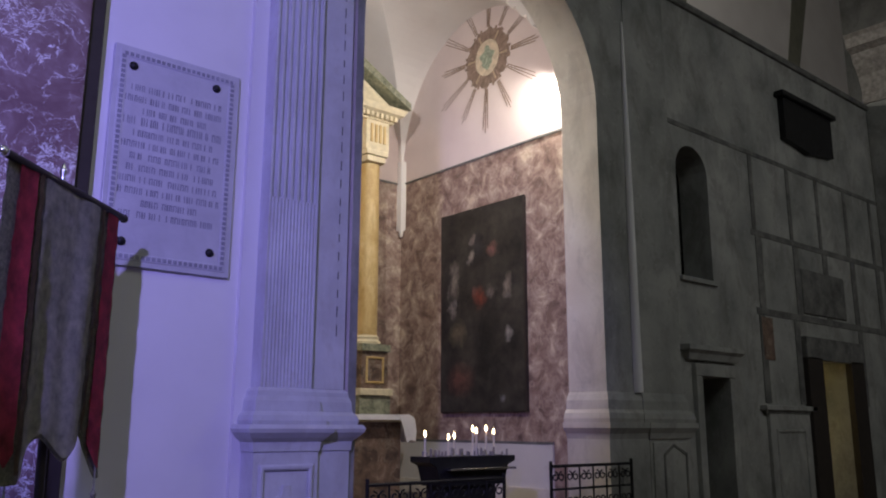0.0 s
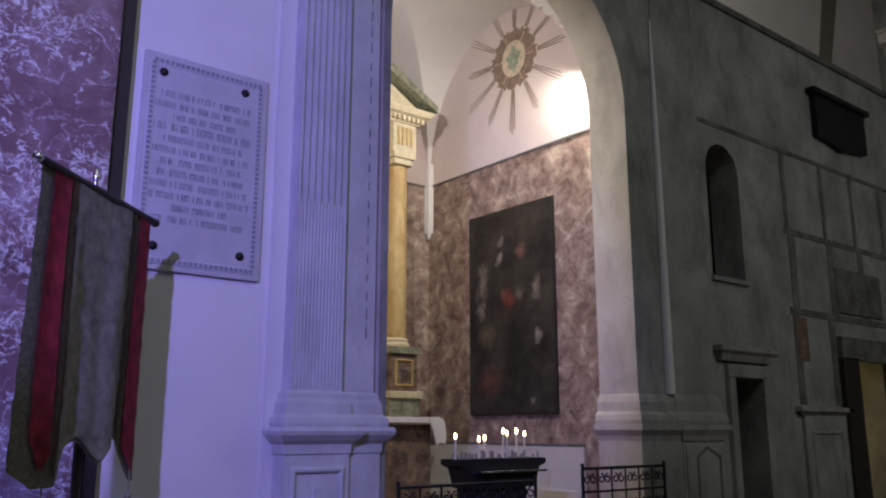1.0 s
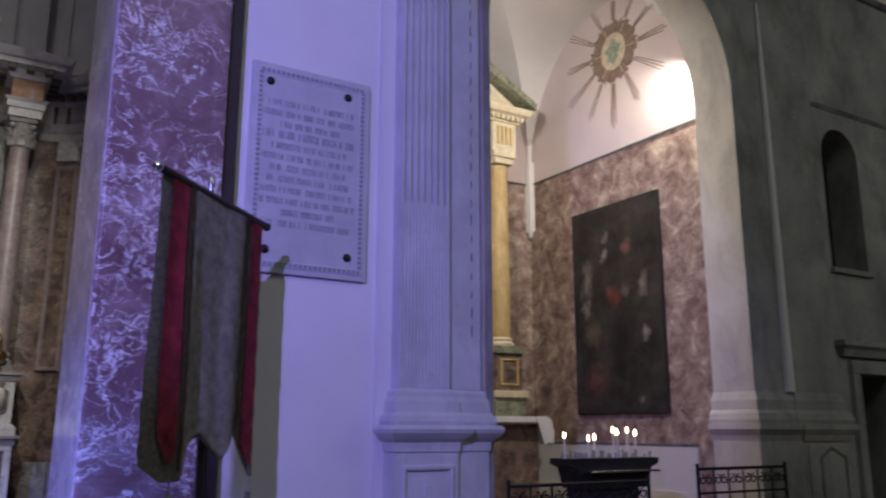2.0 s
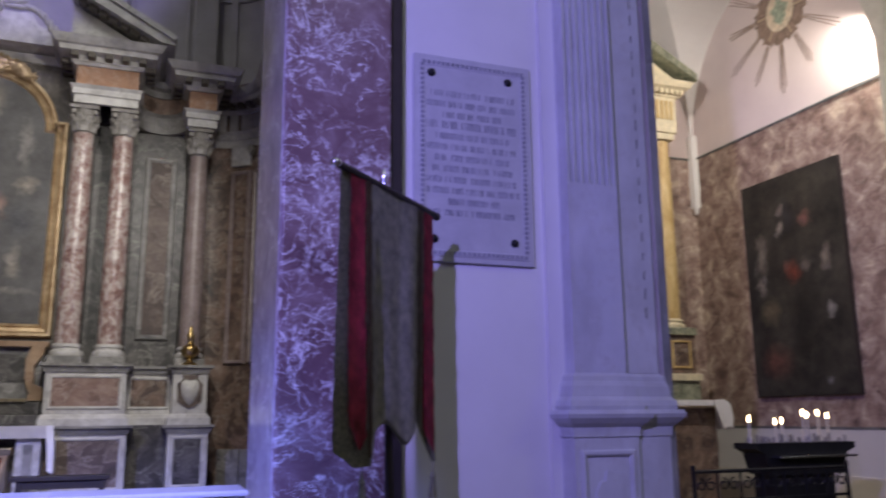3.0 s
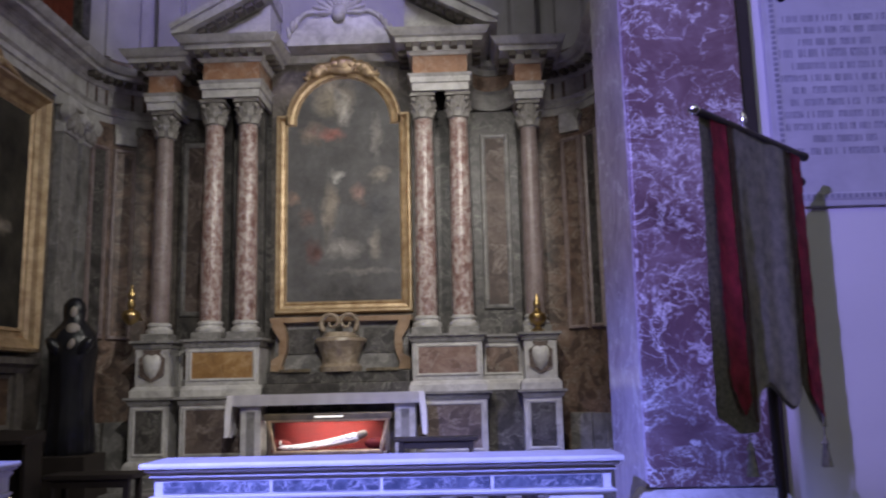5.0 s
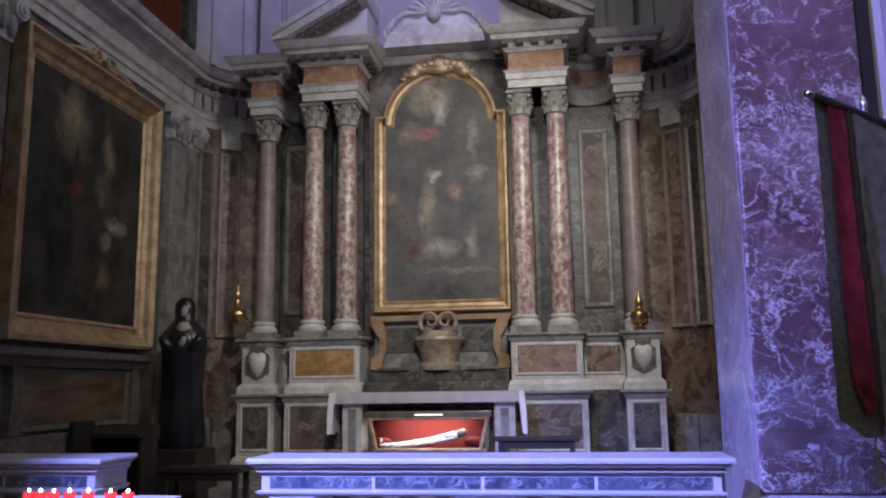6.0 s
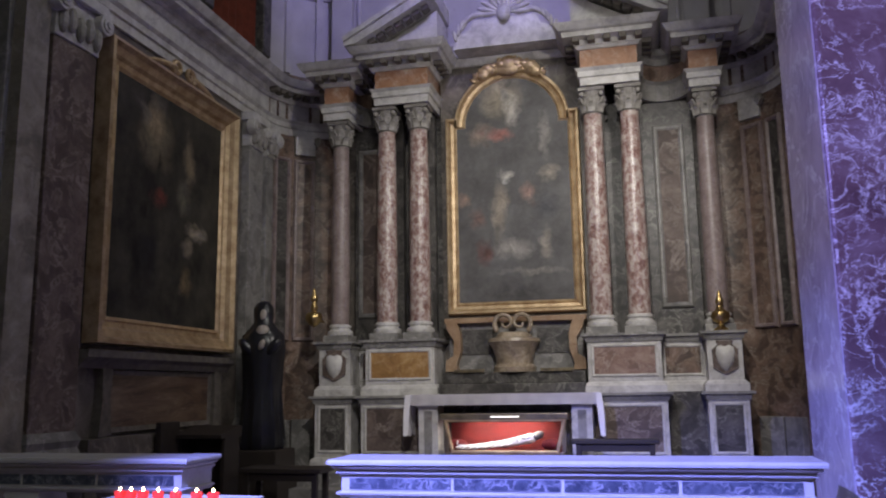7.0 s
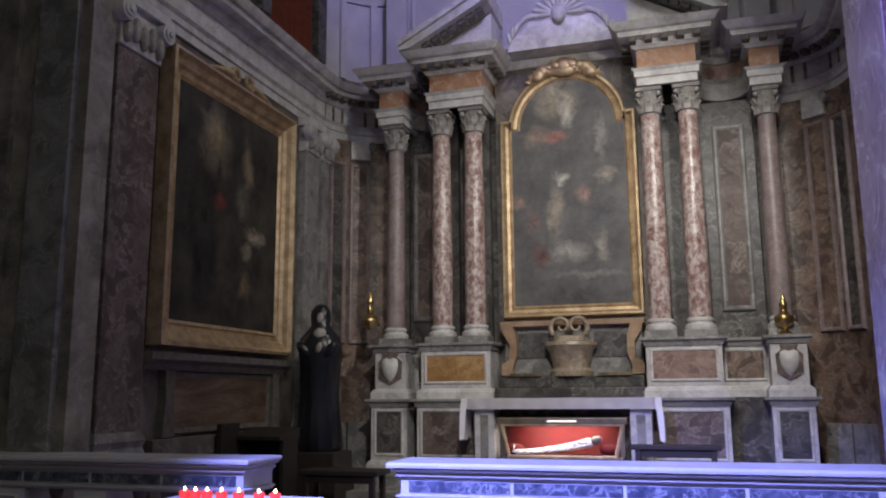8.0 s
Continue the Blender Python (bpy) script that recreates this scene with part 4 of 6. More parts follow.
# big side painting
side = thing("side_painting", "large dark oil painting in a broad gilded frame", "painting")
side_mat = painting("side_canvas", (0.085, 0.078, 0.060), (0.022, 0.021, 0.019), [
    (-0.35, 0.75, 0.42, 0.40, (0.31, 0.256, 0.163)), (-0.35, 0.95, 0.20, 0.26, (0.527, 0.403, 0.248)), (0.35, 0.62, 0.13, 0.32, (0.372, 0.295, 0.186)), (-0.40, 0.20, 0.13, 0.28, (0.0279, 0.0248, 0.0248)),
    (-0.22, 0.10, 0.16, 0.13, (0.26, 0.075, 0.055)), (-0.38, -0.55, 0.22, 0.62, (0.0217, 0.0217, 0.0264)), (0.55, -0.15, 0.27, 0.13, (0.512, 0.434, 0.326)), (0.35, -0.35, 0.14, 0.12, (0.372, 0.31, 0.232)), (0.35, -0.75, 0.15, 0.20, (0.248, 0.186, 0.109)), (0.25, 0.2, 0.16, 0.25, (0.232, 0.217, 0.155))])
bm = B((-1.08, -0.02, -1.28, 1.08, 0.02, 1.28))
cv = part("canvas", bm, side_mat, side, "dark canvas with soft plain patches of light")
cv.matrix_basis = pose(-5.13, 7.84, 3.525, 0, 0, 90)
bm = sweep(bmesh.new(), [(6.78, 2.27), (8.90, 2.27), (8.90, 4.78), (6.78, 4.78)], [(-0.01, 0), (-0.01, 0.05), (0.025, 0.075), (0.04, 0.05), (0.09, 0.06), (0.12, 0.10), (0.19, 0.13), (0.22, 0.18), (0.255, 0.17), (0.26, 0.0)], True, lambda u, v, h: (-5.16 + h, u, v))
part("frame", bm, GOLD, side)
for s in (-1, 1):
    bm = bmesh.new()
    for k in range(44):
        a = radians(-30 + 10.5 * k)
        r = 0.095 - 0.0018 * k
        bmesh.ops.create_uvsphere(bm, u_segments=8, v_segments=6, radius=0.034 - 0.0004 * k, matrix=Matrix.Translation((-5.02, 7.84 + s * (0.13 + r * math.cos(a)), 5.13 + r * math.sin(a))))
    for k in range(22):
        bmesh.ops.create_uvsphere(bm, u_segments=8, v_segments=6, radius=0.042 - 0.001 * k, matrix=Matrix.Translation((-5.02, 7.84 + s * (0.22 + 0.022 * k), 5.12 - 0.0002 * k * k)))
    part("crest", bm, GOLD, side, "carved scroll crest", True)

STRIPED = marble("striped_brown_marble", [(0.34, (0.05, 0.03, 0.02)), (0.5, (0.12, 0.075, 0.05)), (0.66, (0.20, 0.14, 0.10))], (0.25, 0.2, 0.15), 2.0, 2.4, 0.03, 0.5, 0.45, False, (1, 0.5, 3.0), 1.2)
con = thing("wall_console", "brown marble dado with a moulded shelf under the painting", "dado")
part("shelf", sweep(bmesh.new(), [(-5.2, 6.42), (-5.2, 9.2)], [(-0.01, 1.78), (0.10, 1.78), (0.14, 1.84), (0.20, 1.88), (0.20, 1.95), (-0.01, 1.95)]), DARK_STONE, con)
part("panel", B((-5.21, 7.0, 1.22, -5.16, 8.85, 1.72)), STRIPED, con, "brown striped marble panel")
part("panel_frame", sweep(bmesh.new(), [(7.0, 1.22), (8.85, 1.22), (8.85, 1.72), (7.0, 1.72)], [(0, 0), (0, 0.04), (0.05, 0.06), (0.06, 0)], True, lambda u, v, h: (-5.2 + h, u, v)), DARK_STONE, con)
part("lower_course", B((-5.2, 6.6, 0.1, -5.08, 9.6, 1.13), bevel=0.01), WALL_MARBLE, con)
for y in (6.86, 8.98):
    part("bracket", slab(bmesh.new(), [(y - 0.10, 1.14), (y + 0.10, 1.14), (y + 0.06, 1.5), (y + 0.08, 1.8), (y - 0.08, 1.8), (y - 0.06, 1.5)], -5.2, -5.10, lambda u, v, h: (h, u, v)), DARK_STONE, con)

# red hanging above the cornice
RED_CLOTH = plain("faded_red_cloth", (0.26, 0.06, 0.035), 0.9)
t = thing("red_curtain", "faded red curtain hanging in the gallery opening", "curtain")
bm = bmesh.new()
rows = []
for i in range(41):
    y = 8.55 + 1.2 * i / 40
    rows.append([bm.verts.new((-5.14 + 0.04 * math.sin(i * 1.0), y, z)) for z in (6.2, 9.0)])
for a, b in zip(rows, rows[1:]):
    bm.faces.new((a[0], b[0], b[1], a[1]))
bmesh.ops.solidify(bm, geom=bm.faces[:], thickness=0.01)
part("cloth", bm, RED_CLOTH, t, "", True)
for y in (8.35, 9.95):
    part("side_post", B((-5.2, y - 0.12, 6.2, -5.02, y + 0.12, 9.2), bevel=0.02), DARK_MARBLE, t)

# attic storey above the altar
ATTIC = plaster("attic_stucco", (0.42, 0.40, 0.41), (0.56, 0.54, 0.55), scale=2.5, dirt_amount=0.45)
t = thing("attic", "pale stucco attic storey above the altar cornice", "attic wall")
part("wall", B((-4.3, 10.98, 6.2, 0.9, 11.10, 12)), ATTIC, t)
for dx in (-2.55, -1.35, 1.35, 2.55):
    part("strip", B((CX + dx - 0.16, 10.84, 6.2, CX + dx + 0.16, 10.98, 9.4), bevel=0.015), ATTIC, t)
for x0, x1 in ((CX - 2.35, CX - 1.55), (CX + 1.55, CX + 2.35), (CX - 1.1, CX + 1.1)):
    part("panel_frame", frame_rect(bmesh.new(), x0 + 0.06, 6.5, x1 - 0.06, 9.0, 0.06, 0.04, 10.98), ATTIC, t)
for s, cx in ((-1, -4.3), (1, 0.9)):
    pts = arc(cx, 10.2, 0.86, 180 if s < 0 else 0, 90, 8)
    pts2 = arc(cx, 10.2, 0.90, 90, 180 if s < 0 else 0, 8)
    part("corner_wall", slab(bmesh.new(), pts + pts2, 6.2, 12.0, lambda u, v, h: (u, v, h)), ATTIC, t, "", True)
    for ang in (115, 150):
        a = radians(ang if s < 0 else 180 - ang)
        st = part("corner_strip", B((-0.05, -0.06, 6.2, 0.05, 0.05, 9.4)), ATTIC, t)
        st.matrix_basis = pose(cx + 0.86 * math.cos(a), 10.2 + 0.86 * math.sin(a), 0, 0, 0, math.degrees(a) - 90)
    part("corner_string", sweep(bmesh.new(), (pts if s < 0 else pts[::-1]), [(-0.02, 7.45), (0.05, 7.45), (0.08, 7.55), (-0.02, 7.57)]), ATTIC, t)

# black statue on its block
bm = bmesh.new()
prof = [(0.24, 0), (0.27, 0.05), (0.25, 0.35), (0.22, 0.7), (0.235, 1.0), (0.27, 1.22), (0.25, 1.36), (0.16, 1.46), (0.115, 1.52), (0.125, 1.62), (0.12, 1.70), (0.07, 1.77), (0.01, 1.79)]
seg = 32
rings = []
for r, z in prof:
    ring = []
    for k in range(seg):
        a = 2 * math.pi * k / seg
        fold = 1 + (0.07 * math.sin(7 * a + z * 2) + 0.045 * math.sin(13 * a + z)) * (1.0 if z < 1.2 else 0.25)
        ring.append(bm.verts.new((r * fold * math.cos(a), r * 0.8 * fold * math.sin(a), z)))
    rings.append(ring)
for a, b in zip(rings, rings[1:]):
    for k in range(seg):
        bm.faces.new((a[k], a[(k + 1) % seg], b[(k + 1) % seg], b[k]))
bm.faces.new(rings[0])
bm.faces.new(rings[-1])
dark = len(bm.faces)
for m in (Matrix.LocRotScale((0.01, -0.062, 1.615), Euler((0, 0.12, 0)), (0.056, 0.05, 0.085)), Matrix.LocRotScale((0.02, -0.125, 1.40), None, (0.085, 0.075, 0.085)), Matrix.LocRotScale((0.03, -0.215, 1.235), Euler((0.4, 0.5, 0)), (0.038, 0.04, 0.075))):
    bmesh.ops.create_uvsphere(bm, u_segments=12, v_segments=8, radius=1, matrix=m)
for sx, tilt in ((-1, -0.75), (1, 0.75)):
    bmesh.ops.create_uvsphere(bm, u_segments=12, v_segments=8, radius=1, matrix=Matrix.LocRotScale((sx * 0.14, -0.13, 1.19), Euler((0.3, tilt, 0)), (0.075, 0.085, 0.17)))
bm.faces.ensure_lookup_table()
for i, f in enumerate(bm.faces):
    if dark <= i < dark + 3 * 96:
        f.material_index = 1
STATUE = plain("black_lacquer", (0.012, 0.012, 0.016), 0.28, 0, 0.3)
PALE = plain("pale_painted_wood", (0.34, 0.30, 0.27), 0.5)
ob = part("statue", bm, STATUE, None, "", True)
ob.data.materials.append(PALE)
ob.matrix_basis = pose(-4.63, 9.22, 0.86, 0, 0, 12)
tagged(ob, "life-size black draped statue with pale head and breast", "statue")
t = thing("statue_pedestal", "dark stepped block under the statue", "pedestal")
part("block", B((-5.0, 8.9, 0.10, -4.26, 9.55, 0.62), bevel=0.012), DARK_WOOD, t)
part("top", B((-4.95, 8.95, 0.62, -4.31, 9.50, 0.86), bevel=0.012), DARK_WOOD, t)

# kneeler, bench, low table
t = thing("kneeler", "black wooden prayer kneeler beside the statue", "kneeler")
part("desk", slab(bmesh.new(), [(7.9, 1.06), (8.35, 1.06), (8.35, 1.18), (7.9, 1.10)], -5.03, -4.45, lambda u, v, h: (h, u, v)), DARK_WOOD, t)
for x in (-5.02, -4.51):
    part("side", B((x, 8.0, 0.10, x + 0.05, 8.33, 1.07), bevel=0.005), DARK_WOOD, t)
part("back", B((-4.97, 8.28, 0.30, -4.51, 8.32, 1.06)), DARK_WOOD, t)
part("knee_board", B((-5.02, 7.5, 0.24, -4.46, 8.0, 0.32), bevel=0.01), DARK_WOOD, t)
part("backrest", B((-5.05, 7.62, 0.32, -4.98, 7.98, 1.24), bevel=0.01), DARK_WOOD, t)


def bench(x0, x1, y0, y1, z0, z1, label):
    t = thing("bench", label, "bench", group="dark benches")
    part("seat", B((x0, y0, z1 - 0.05, x1, y1, z1), bevel=0.008), DARK_WOOD, t)
    part("apron", B((x0 + 0.08, y0 + 0.03, z1 - 0.13, x1 - 0.08, y0 + 0.05, z1 - 0.05)), DARK_WOOD, t)
    for x in (x0 + 0.05, x1 - 0.11):
        for y in (y0 + 0.02, y1 - 0.08):
            part("leg", B((x, y, z0, x + 0.06, y + 0.06, z1 - 0.05), bevel=0.006), DARK_WOOD, t)


bench(-0.93, 0.02, 9.24, 9.44, 0.40, 0.97, "low dark wooden bench on the altar step")
bench(-4.35, -3.42, 8.1, 8.5, 0.10, 0.74, "low dark wooden bench in front of the statue")

# brass candle lamps at the altar
for x, y in ((-4.30, 10.02), (0.82, 10.22)):
    t = thing("candle_lamp", "small polished brass candle lamp on the altar", "candlestick", (x, y, 2.18 if x > 0 else 2.40), 0, "brass candle lamps")
    part("stand", lathe(bmesh.new(), [(0.08, 0), (0.085, 0.02), (0.04, 0.05), (0.03, 0.08), (0.09, 0.12), (0.115, 0.17), (0.105, 0.22), (0.05, 0.25), (0.03, 0.30)] if x > 0 else [(0.015, -0.03), (0.06, 0.0), (0.11, 0.06), (0.115, 0.11), (0.09, 0.15), (0.03, 0.17), (0.05, 0.22), (0.03, 0.30)], 18), BRASS, t, "", True)
    part("cup", lathe(bmesh.new(), [(0.02, 0.28), (0.045, 0.32), (0.05, 0.36), (0.03, 0.40), (0.012, 0.48)], 16), BRASS, t, "", True)
    if x < 0:
        part("wall_arm", B((-0.012, -0.01, 0.05, 0.012, 0.35, 0.08)), BRASS, t)

# ---- balustrade ----
BLUE_INLAY = marble("blue_grey_inlay", [(0.3, (0.045, 0.055, 0.085)), (0.7, (0.17, 0.19, 0.24))], (0.6, 0.6, 0.65), 11, 10, 0.05, 0.8, 0.25)
RAIL = marble("white_marble_rail", [(0.3, (0.62, 0.61, 0.62)), (0.7, (0.78, 0.77, 0.78))], (0.45, 0.45, 0.47), 3.0, 3.0, 0.02, 0.3, 0.22)
baluster_prof = [(0.06, 0), (0.06, 0.04), (0.035, 0.07), (0.07, 0.20), (0.075, 0.26), (0.05, 0.36), (0.03, 0.50), (0.045, 0.57), (0.055, 0.60), (0.055, 0.68)]


def balustrade(x0, x1, posts, label):
    t = thing("balustrade", label, "balustrade", group="chapel balustrade")
    path = [(x0, 5.48), (x0, 5.12), (x1, 5.12), (x1, 5.48)]
    core = part("rail", sweep(bmesh.new(), path, [(-0.1, 0.995), (0.0552, 0.995), (0.0564, 1.008), (0.072, 1.012), (0.0744, 1.026), (0.066, 1.03), (0.066, 1.036), (0.09, 1.044), (0.1032, 1.056), (0.096, 1.06), (0.096, 1.066), (0.12, 1.068), (0.1224, 1.084), (0.1176, 1.1), (-0.1, 1.1)]), RAIL, t)
    part("rail_top", B((x0 - 0.05, 5.06, 1.027, x1 + 0.05, 5.50, 1.097)), RAIL, core)
    part("frieze", B((x0 - 0.045, 5.075, 0.90, x1 + 0.045, 5.48, 0.995)), RAIL, t)
    part("lower_moulding", sweep(bmesh.new(), path, [(-0.05, 0.862), (0.052, 0.862), (0.056, 0.874), (0.070, 0.878), (0.074, 0.892), (0.050, 0.898), (-0.05, 0.900)]), RAIL, t)
    part("plinth", B((x0, 5.10, 0, x1, 5.50, 0.2)), RAIL, t)
    edges = sorted(posts)
    for a, b in edges:
        post = part("post", B((a, 5.07, 0.2, b, 5.48, 0.864)), RAIL, t)
        part("post_panel", frame_rect(bmesh.new(), a + 0.06, 0.28, b - 0.06, 0.79, 0.025, 0.015, 5.07), RAIL, post)
    bays = max(1, round((x1 - x0) / 0.64))
    for k in range(bays):
        u0, u1 = x0 + (x1 - x0) * k / bays + 0.012, x0 + (x1 - x0) * (k + 1) / bays - 0.012
        part("inlay", B((u0, 5.068, 0.912, u1, 5.09, 0.982)), BLUE_INLAY, t, "dark blue marble inlay")
    for (_, b), (a, _) in zip(edges, edges[1:]):
        n = max(1, int((a - b) / 0.2))
        for k in range(n):
            x = b + (a - b) * (k + 0.5) / n
            bl = part("baluster", lathe(bmesh.new(), baluster_prof, 14, (0, 0, 0)), GREY_MARBLE, t, "", True)
            bl.location = (x, 5.30, 0.22)
    return t


balustrade(-2.01, 0.76, [(-2.0, -1.70), (-0.80, -0.42), (0.42, 0.75)], "white marble balustrade with dark inlay lit violet")
balustrade(-9.4, -3.26, [(-9.3, -9.0), (-7.3, -7.0), (-5.4, -5.1), (-4.62, -4.34), (-3.60, -3.28)], "white marble balustrade with dark inlay and grey balusters")

# votive candles in red glasses
t = thing("votive_stand", "white metal stand for votive candles", "candle stand")
part("top", B((-3.36, 4.16, 0.885, -2.40, 4.66, 0.915), bevel=0.006), plain("white_enamel", (0.6, 0.58, 0.56), 0.4, 0, 0.1), t)
for x in (-3.30, -2.50):
    for y in (4.2, 4.58):
        part("leg", B((x, y, 0, x + 0.04, y + 0.04, 0.885)), IRON, t)
RED_GLASS = glow("lit_red_glass", (0.9, 0.045, 0.03), 0.6)
FLAME = glow("flame", (1.0, 0.72, 0.42), 14.0)
for x in (-3.223, -3.148, -3.066, -2.965, -2.848, -2.71, -2.602):
    t = thing("votive_candle", "burning votive candle in a red glass", "candle", (x, 4.4, 0.915), 0, "votive candles")
    part("glass", lathe(bmesh.new(), [(0.028, 0), (0.032, 0.01), (0.034, 0.045), (0.030, 0.048)], 14), RED_GLASS, t, "glowing red glass", True)
    part("flame", lathe(bmesh.new(), [(0.004, 0.048), (0.009, 0.056), (0.007, 0.062), (0.002, 0.072)], 8), FLAME, t, "small flame", True)

# ---- nave pier: fluted pilaster ----


def tube(bm, pts, r, seg=6):
    rings = []
    n = len(pts)
    for i, p in enumerate(pts):
        d = (Vector(pts[min(i + 1, n - 1)]) - Vector(pts[max(i - 1, 0)])).normalized()
        a = d.orthogonal().normalized()
        b = d.cross(a)
        rings.append([bm.verts.new(Vector(p) + r * (math.cos(2 * math.pi * k / seg) * a + math.sin(2 * math.pi * k / seg) * b)) for k in range(seg)])
    for p, q in zip(rings, rings[1:]):
        off = min(range(seg), key=lambda o: (p[0].co - q[o].co).length)
        for k in range(seg):
            bm.faces.new((p[k], p[(k + 1) % seg], q[(k + 1 + off) % seg], q[(k + off) % seg]))
    bm.faces.new(rings[0])
    bm.faces.new(rings[-1])
    return bm


def flutes(x0, x1, y, n, depth):
    w = (x1 - x0) / n
    out = []
    for k in range(n):
        out += [(x0 + k * w + 0.18 * w, y)]
        out += [(x0 + k * w + w * (0.5 - 0.32 * math.cos(math.pi * j / 6)), y + depth * math.sin(math.pi * j / 6)) for j in range(7)]
        out += [(x0 + k * w + 0.82 * w, y)]
    return out


flut = thing("fluted_pilaster", "grey stone pilaster with flutes on its upper shaft", "pilaster")
part("shaft", slab(bmesh.new(), [(3.333, 5.36), (3.333, 5.20)] + flutes(3.345, 3.78, 5.20, 7, 0.045) + [(3.79, 5.20), (3.79, 5.36)], 3.38, 12.0, lambda u, v, h: (u, v, h)), PIER_STONE, flut, "fluted upper shaft")
part("lower_shaft", slab(bmesh.new(), [(3.333, 5.36), (3.333, 5.197)] + flutes(3.345, 3.78, 5.197, 14, 0.013) + [(3.79, 5.197), (3.79, 5.36)], 1.86, 3.38, lambda u, v, h: (u, v, h)), PIER_STONE, flut, "filled flutes of the lower shaft")
path = [(3.32, 5.36), (3.32, 5.19), (3.80, 5.19), (3.80, 5.30)]
part("base", sweep(bmesh.new(), path, [(-0.05, 1.58), (0.08, 1.58), (0.088, 1.61), (0.078, 1.65), (0.05, 1.68), (0.042, 1.76), (0.025, 1.80), (0.02, 1.835), (0.0, 1.86), (-0.05, 1.86)]), PIER_STONE, flut)
ped = part("pedestal", B((3.28, 5.15, 0.0, 3.84, 5.36, 1.50)), PIER_STONE, flut)
part("pedestal_cap", sweep(bmesh.new(), [(3.28, 5.36), (3.28, 5.15), (3.84, 5.15), (3.84, 5.30)], [(-0.05, 1.38), (0.01, 1.38), (0.015, 1.45), (0.05, 1.48), (0.085, 1.52), (0.095, 1.55), (0.08, 1.58), (-0.05, 1.58)]), PIER_STONE, ped)
part("panel_frame", frame_rect(bmesh.new(), 3.37, 0.40, 3.75, 1.24, 0.045, 0.025, 5.15), PIER_STONE, ped)
part("panel_relief", slab(bmesh.new(), [(3.46, 0.5), (3.66, 0.5), (3.70, 0.58), (3.68, 0.97), (3.64, 1.05), (3.60, 1.06), (3.59, 1.13), (3.53, 1.13), (3.52, 1.06), (3.48, 1.05), (3.44, 0.97), (3.42, 0.58)], 5.13, 5.16), PIER_STONE, ped)
strip = thing("corner_pilaster", "plain grey stone corner pilaster of the arch", "pilaster")
part("shaft", B((3.80, 5.235, 1.86, 4.12, 5.36, 12), bevel=0.006), PIER_STONE, strip)
part("joint", B((3.786, 5.205, 0.0, 3.801, 5.3, 12)), DARK_PAINT, strip, "dark joint line")
for k in range(60):
    z = 2.3 + 0.16 * k
    part("bead", B((4.025, 5.230, z, 4.032, 5.24, z + 0.05 + 0.05 * random.random())), DARK_PAINT, strip)
part("base", sweep(bmesh.new(), [(3.80, 5.36), (3.80, 5.235), (4.13, 5.235), (4.13, 5.36)], [(-0.05, 1.58), (0.08, 1.58), (0.088, 1.61), (0.078, 1.65), (0.05, 1.68), (0.042, 1.76), (0.025, 1.80), (0.02, 1.835), (0.0, 1.86), (-0.05, 1.86)]), PIER_STONE, strip)
part("pedestal", B((3.84, 5.19, 0, 4.16, 5.36, 1.50)), PIER_STONE, strip)
part("pedestal_cap", sweep(bmesh.new(), [(3.84, 5.36), (3.84, 5.19), (4.16, 5.19), (4.16, 5.36)], [(-0.05, 1.38), (0.01, 1.38), (0.015, 1.45), (0.05, 1.48), (0.085, 1.52), (0.095, 1.55), (0.08, 1.58), (-0.05, 1.58)]), PIER_STONE, strip)

# jamb of the arch with its base
jamb = thing("arch_jamb", "cream stone jamb of the arch with a moulded base", "pilaster")
jp = [(7.528, 5.76), (7.528, 5.215), (8.13, 5.215), (8.13, 5.36)]
# nave-facing sides of the cream jamb carry their shade as a darker grey
shade_front(part("base", sweep(bmesh.new(), jp, [(-0.01, 1.62), (0.09, 1.62), (0.10, 1.66), (0.085, 1.72), (0.05, 1.76), (0.045, 1.86), (0.02, 1.92), (0.0, 1.95), (-0.01, 1.95)]), CREAM_STONE, jamb))
shade_front(part("pedestal", sweep(bmesh.new(), jp, [(-0.01, 0), (0.10, 0), (0.10, 0.25), (0.05, 0.3), (0.05, 1.44), (0.07, 1.5), (0.12, 1.56), (0.12, 1.62), (-0.01, 1.62)]), CREAM_STONE, jamb))

# marble plaque with bolts and lines of letters
STONE_PLAQUE = marble("pale_plaque_marble", [(0.3, (0.46, 0.46, 0.50)), (0.7, (0.58, 0.58, 0.62))], (0.4, 0.4, 0.45), 3, 2, 0.03, 0.3, 0.35, False)
INK = plain("grey_letter_paint", (0.27, 0.27, 0.32), 0.7)
pq = thing("wall_plaque", "pale marble inscription plaque with a patterned border", "plaque")
part("slab", B((2.09, 5.36, 2.695, 3.10, 5.402, 4.37), bevel=0.006), STONE_PLAQUE, pq)
part("border", sweep(bmesh.new(), [(2.13, 2.735), (3.06, 2.735), (3.06, 4.33), (2.13, 4.33)], [(-0.055, 0), (-0.055, 0.006), (-0.045, 0.009), (-0.010, 0.009), (0, 0.006), (0, 0)], True, lambda u, v, h: (u, 5.362 - h, v)), STONE_PLAQUE, pq)
bm = bmesh.new()
for k in range(22):
    for z in (2.762, 4.303):
        x = 2.16 + 0.0405 * k
        box(bm, x, 5.350, z - 0.015, x + 0.027, 5.356, z + 0.015)
for k in range(38):
    for x in (2.157, 3.033):
        z = 2.79 + 0.0398 * k
        box(bm, x - 0.015, 5.350, z, x + 0.015, 5.356, z + 0.027)
tagged(part("border_pattern", bm, INK, pq, "small dark border pattern"), kind="stuff")
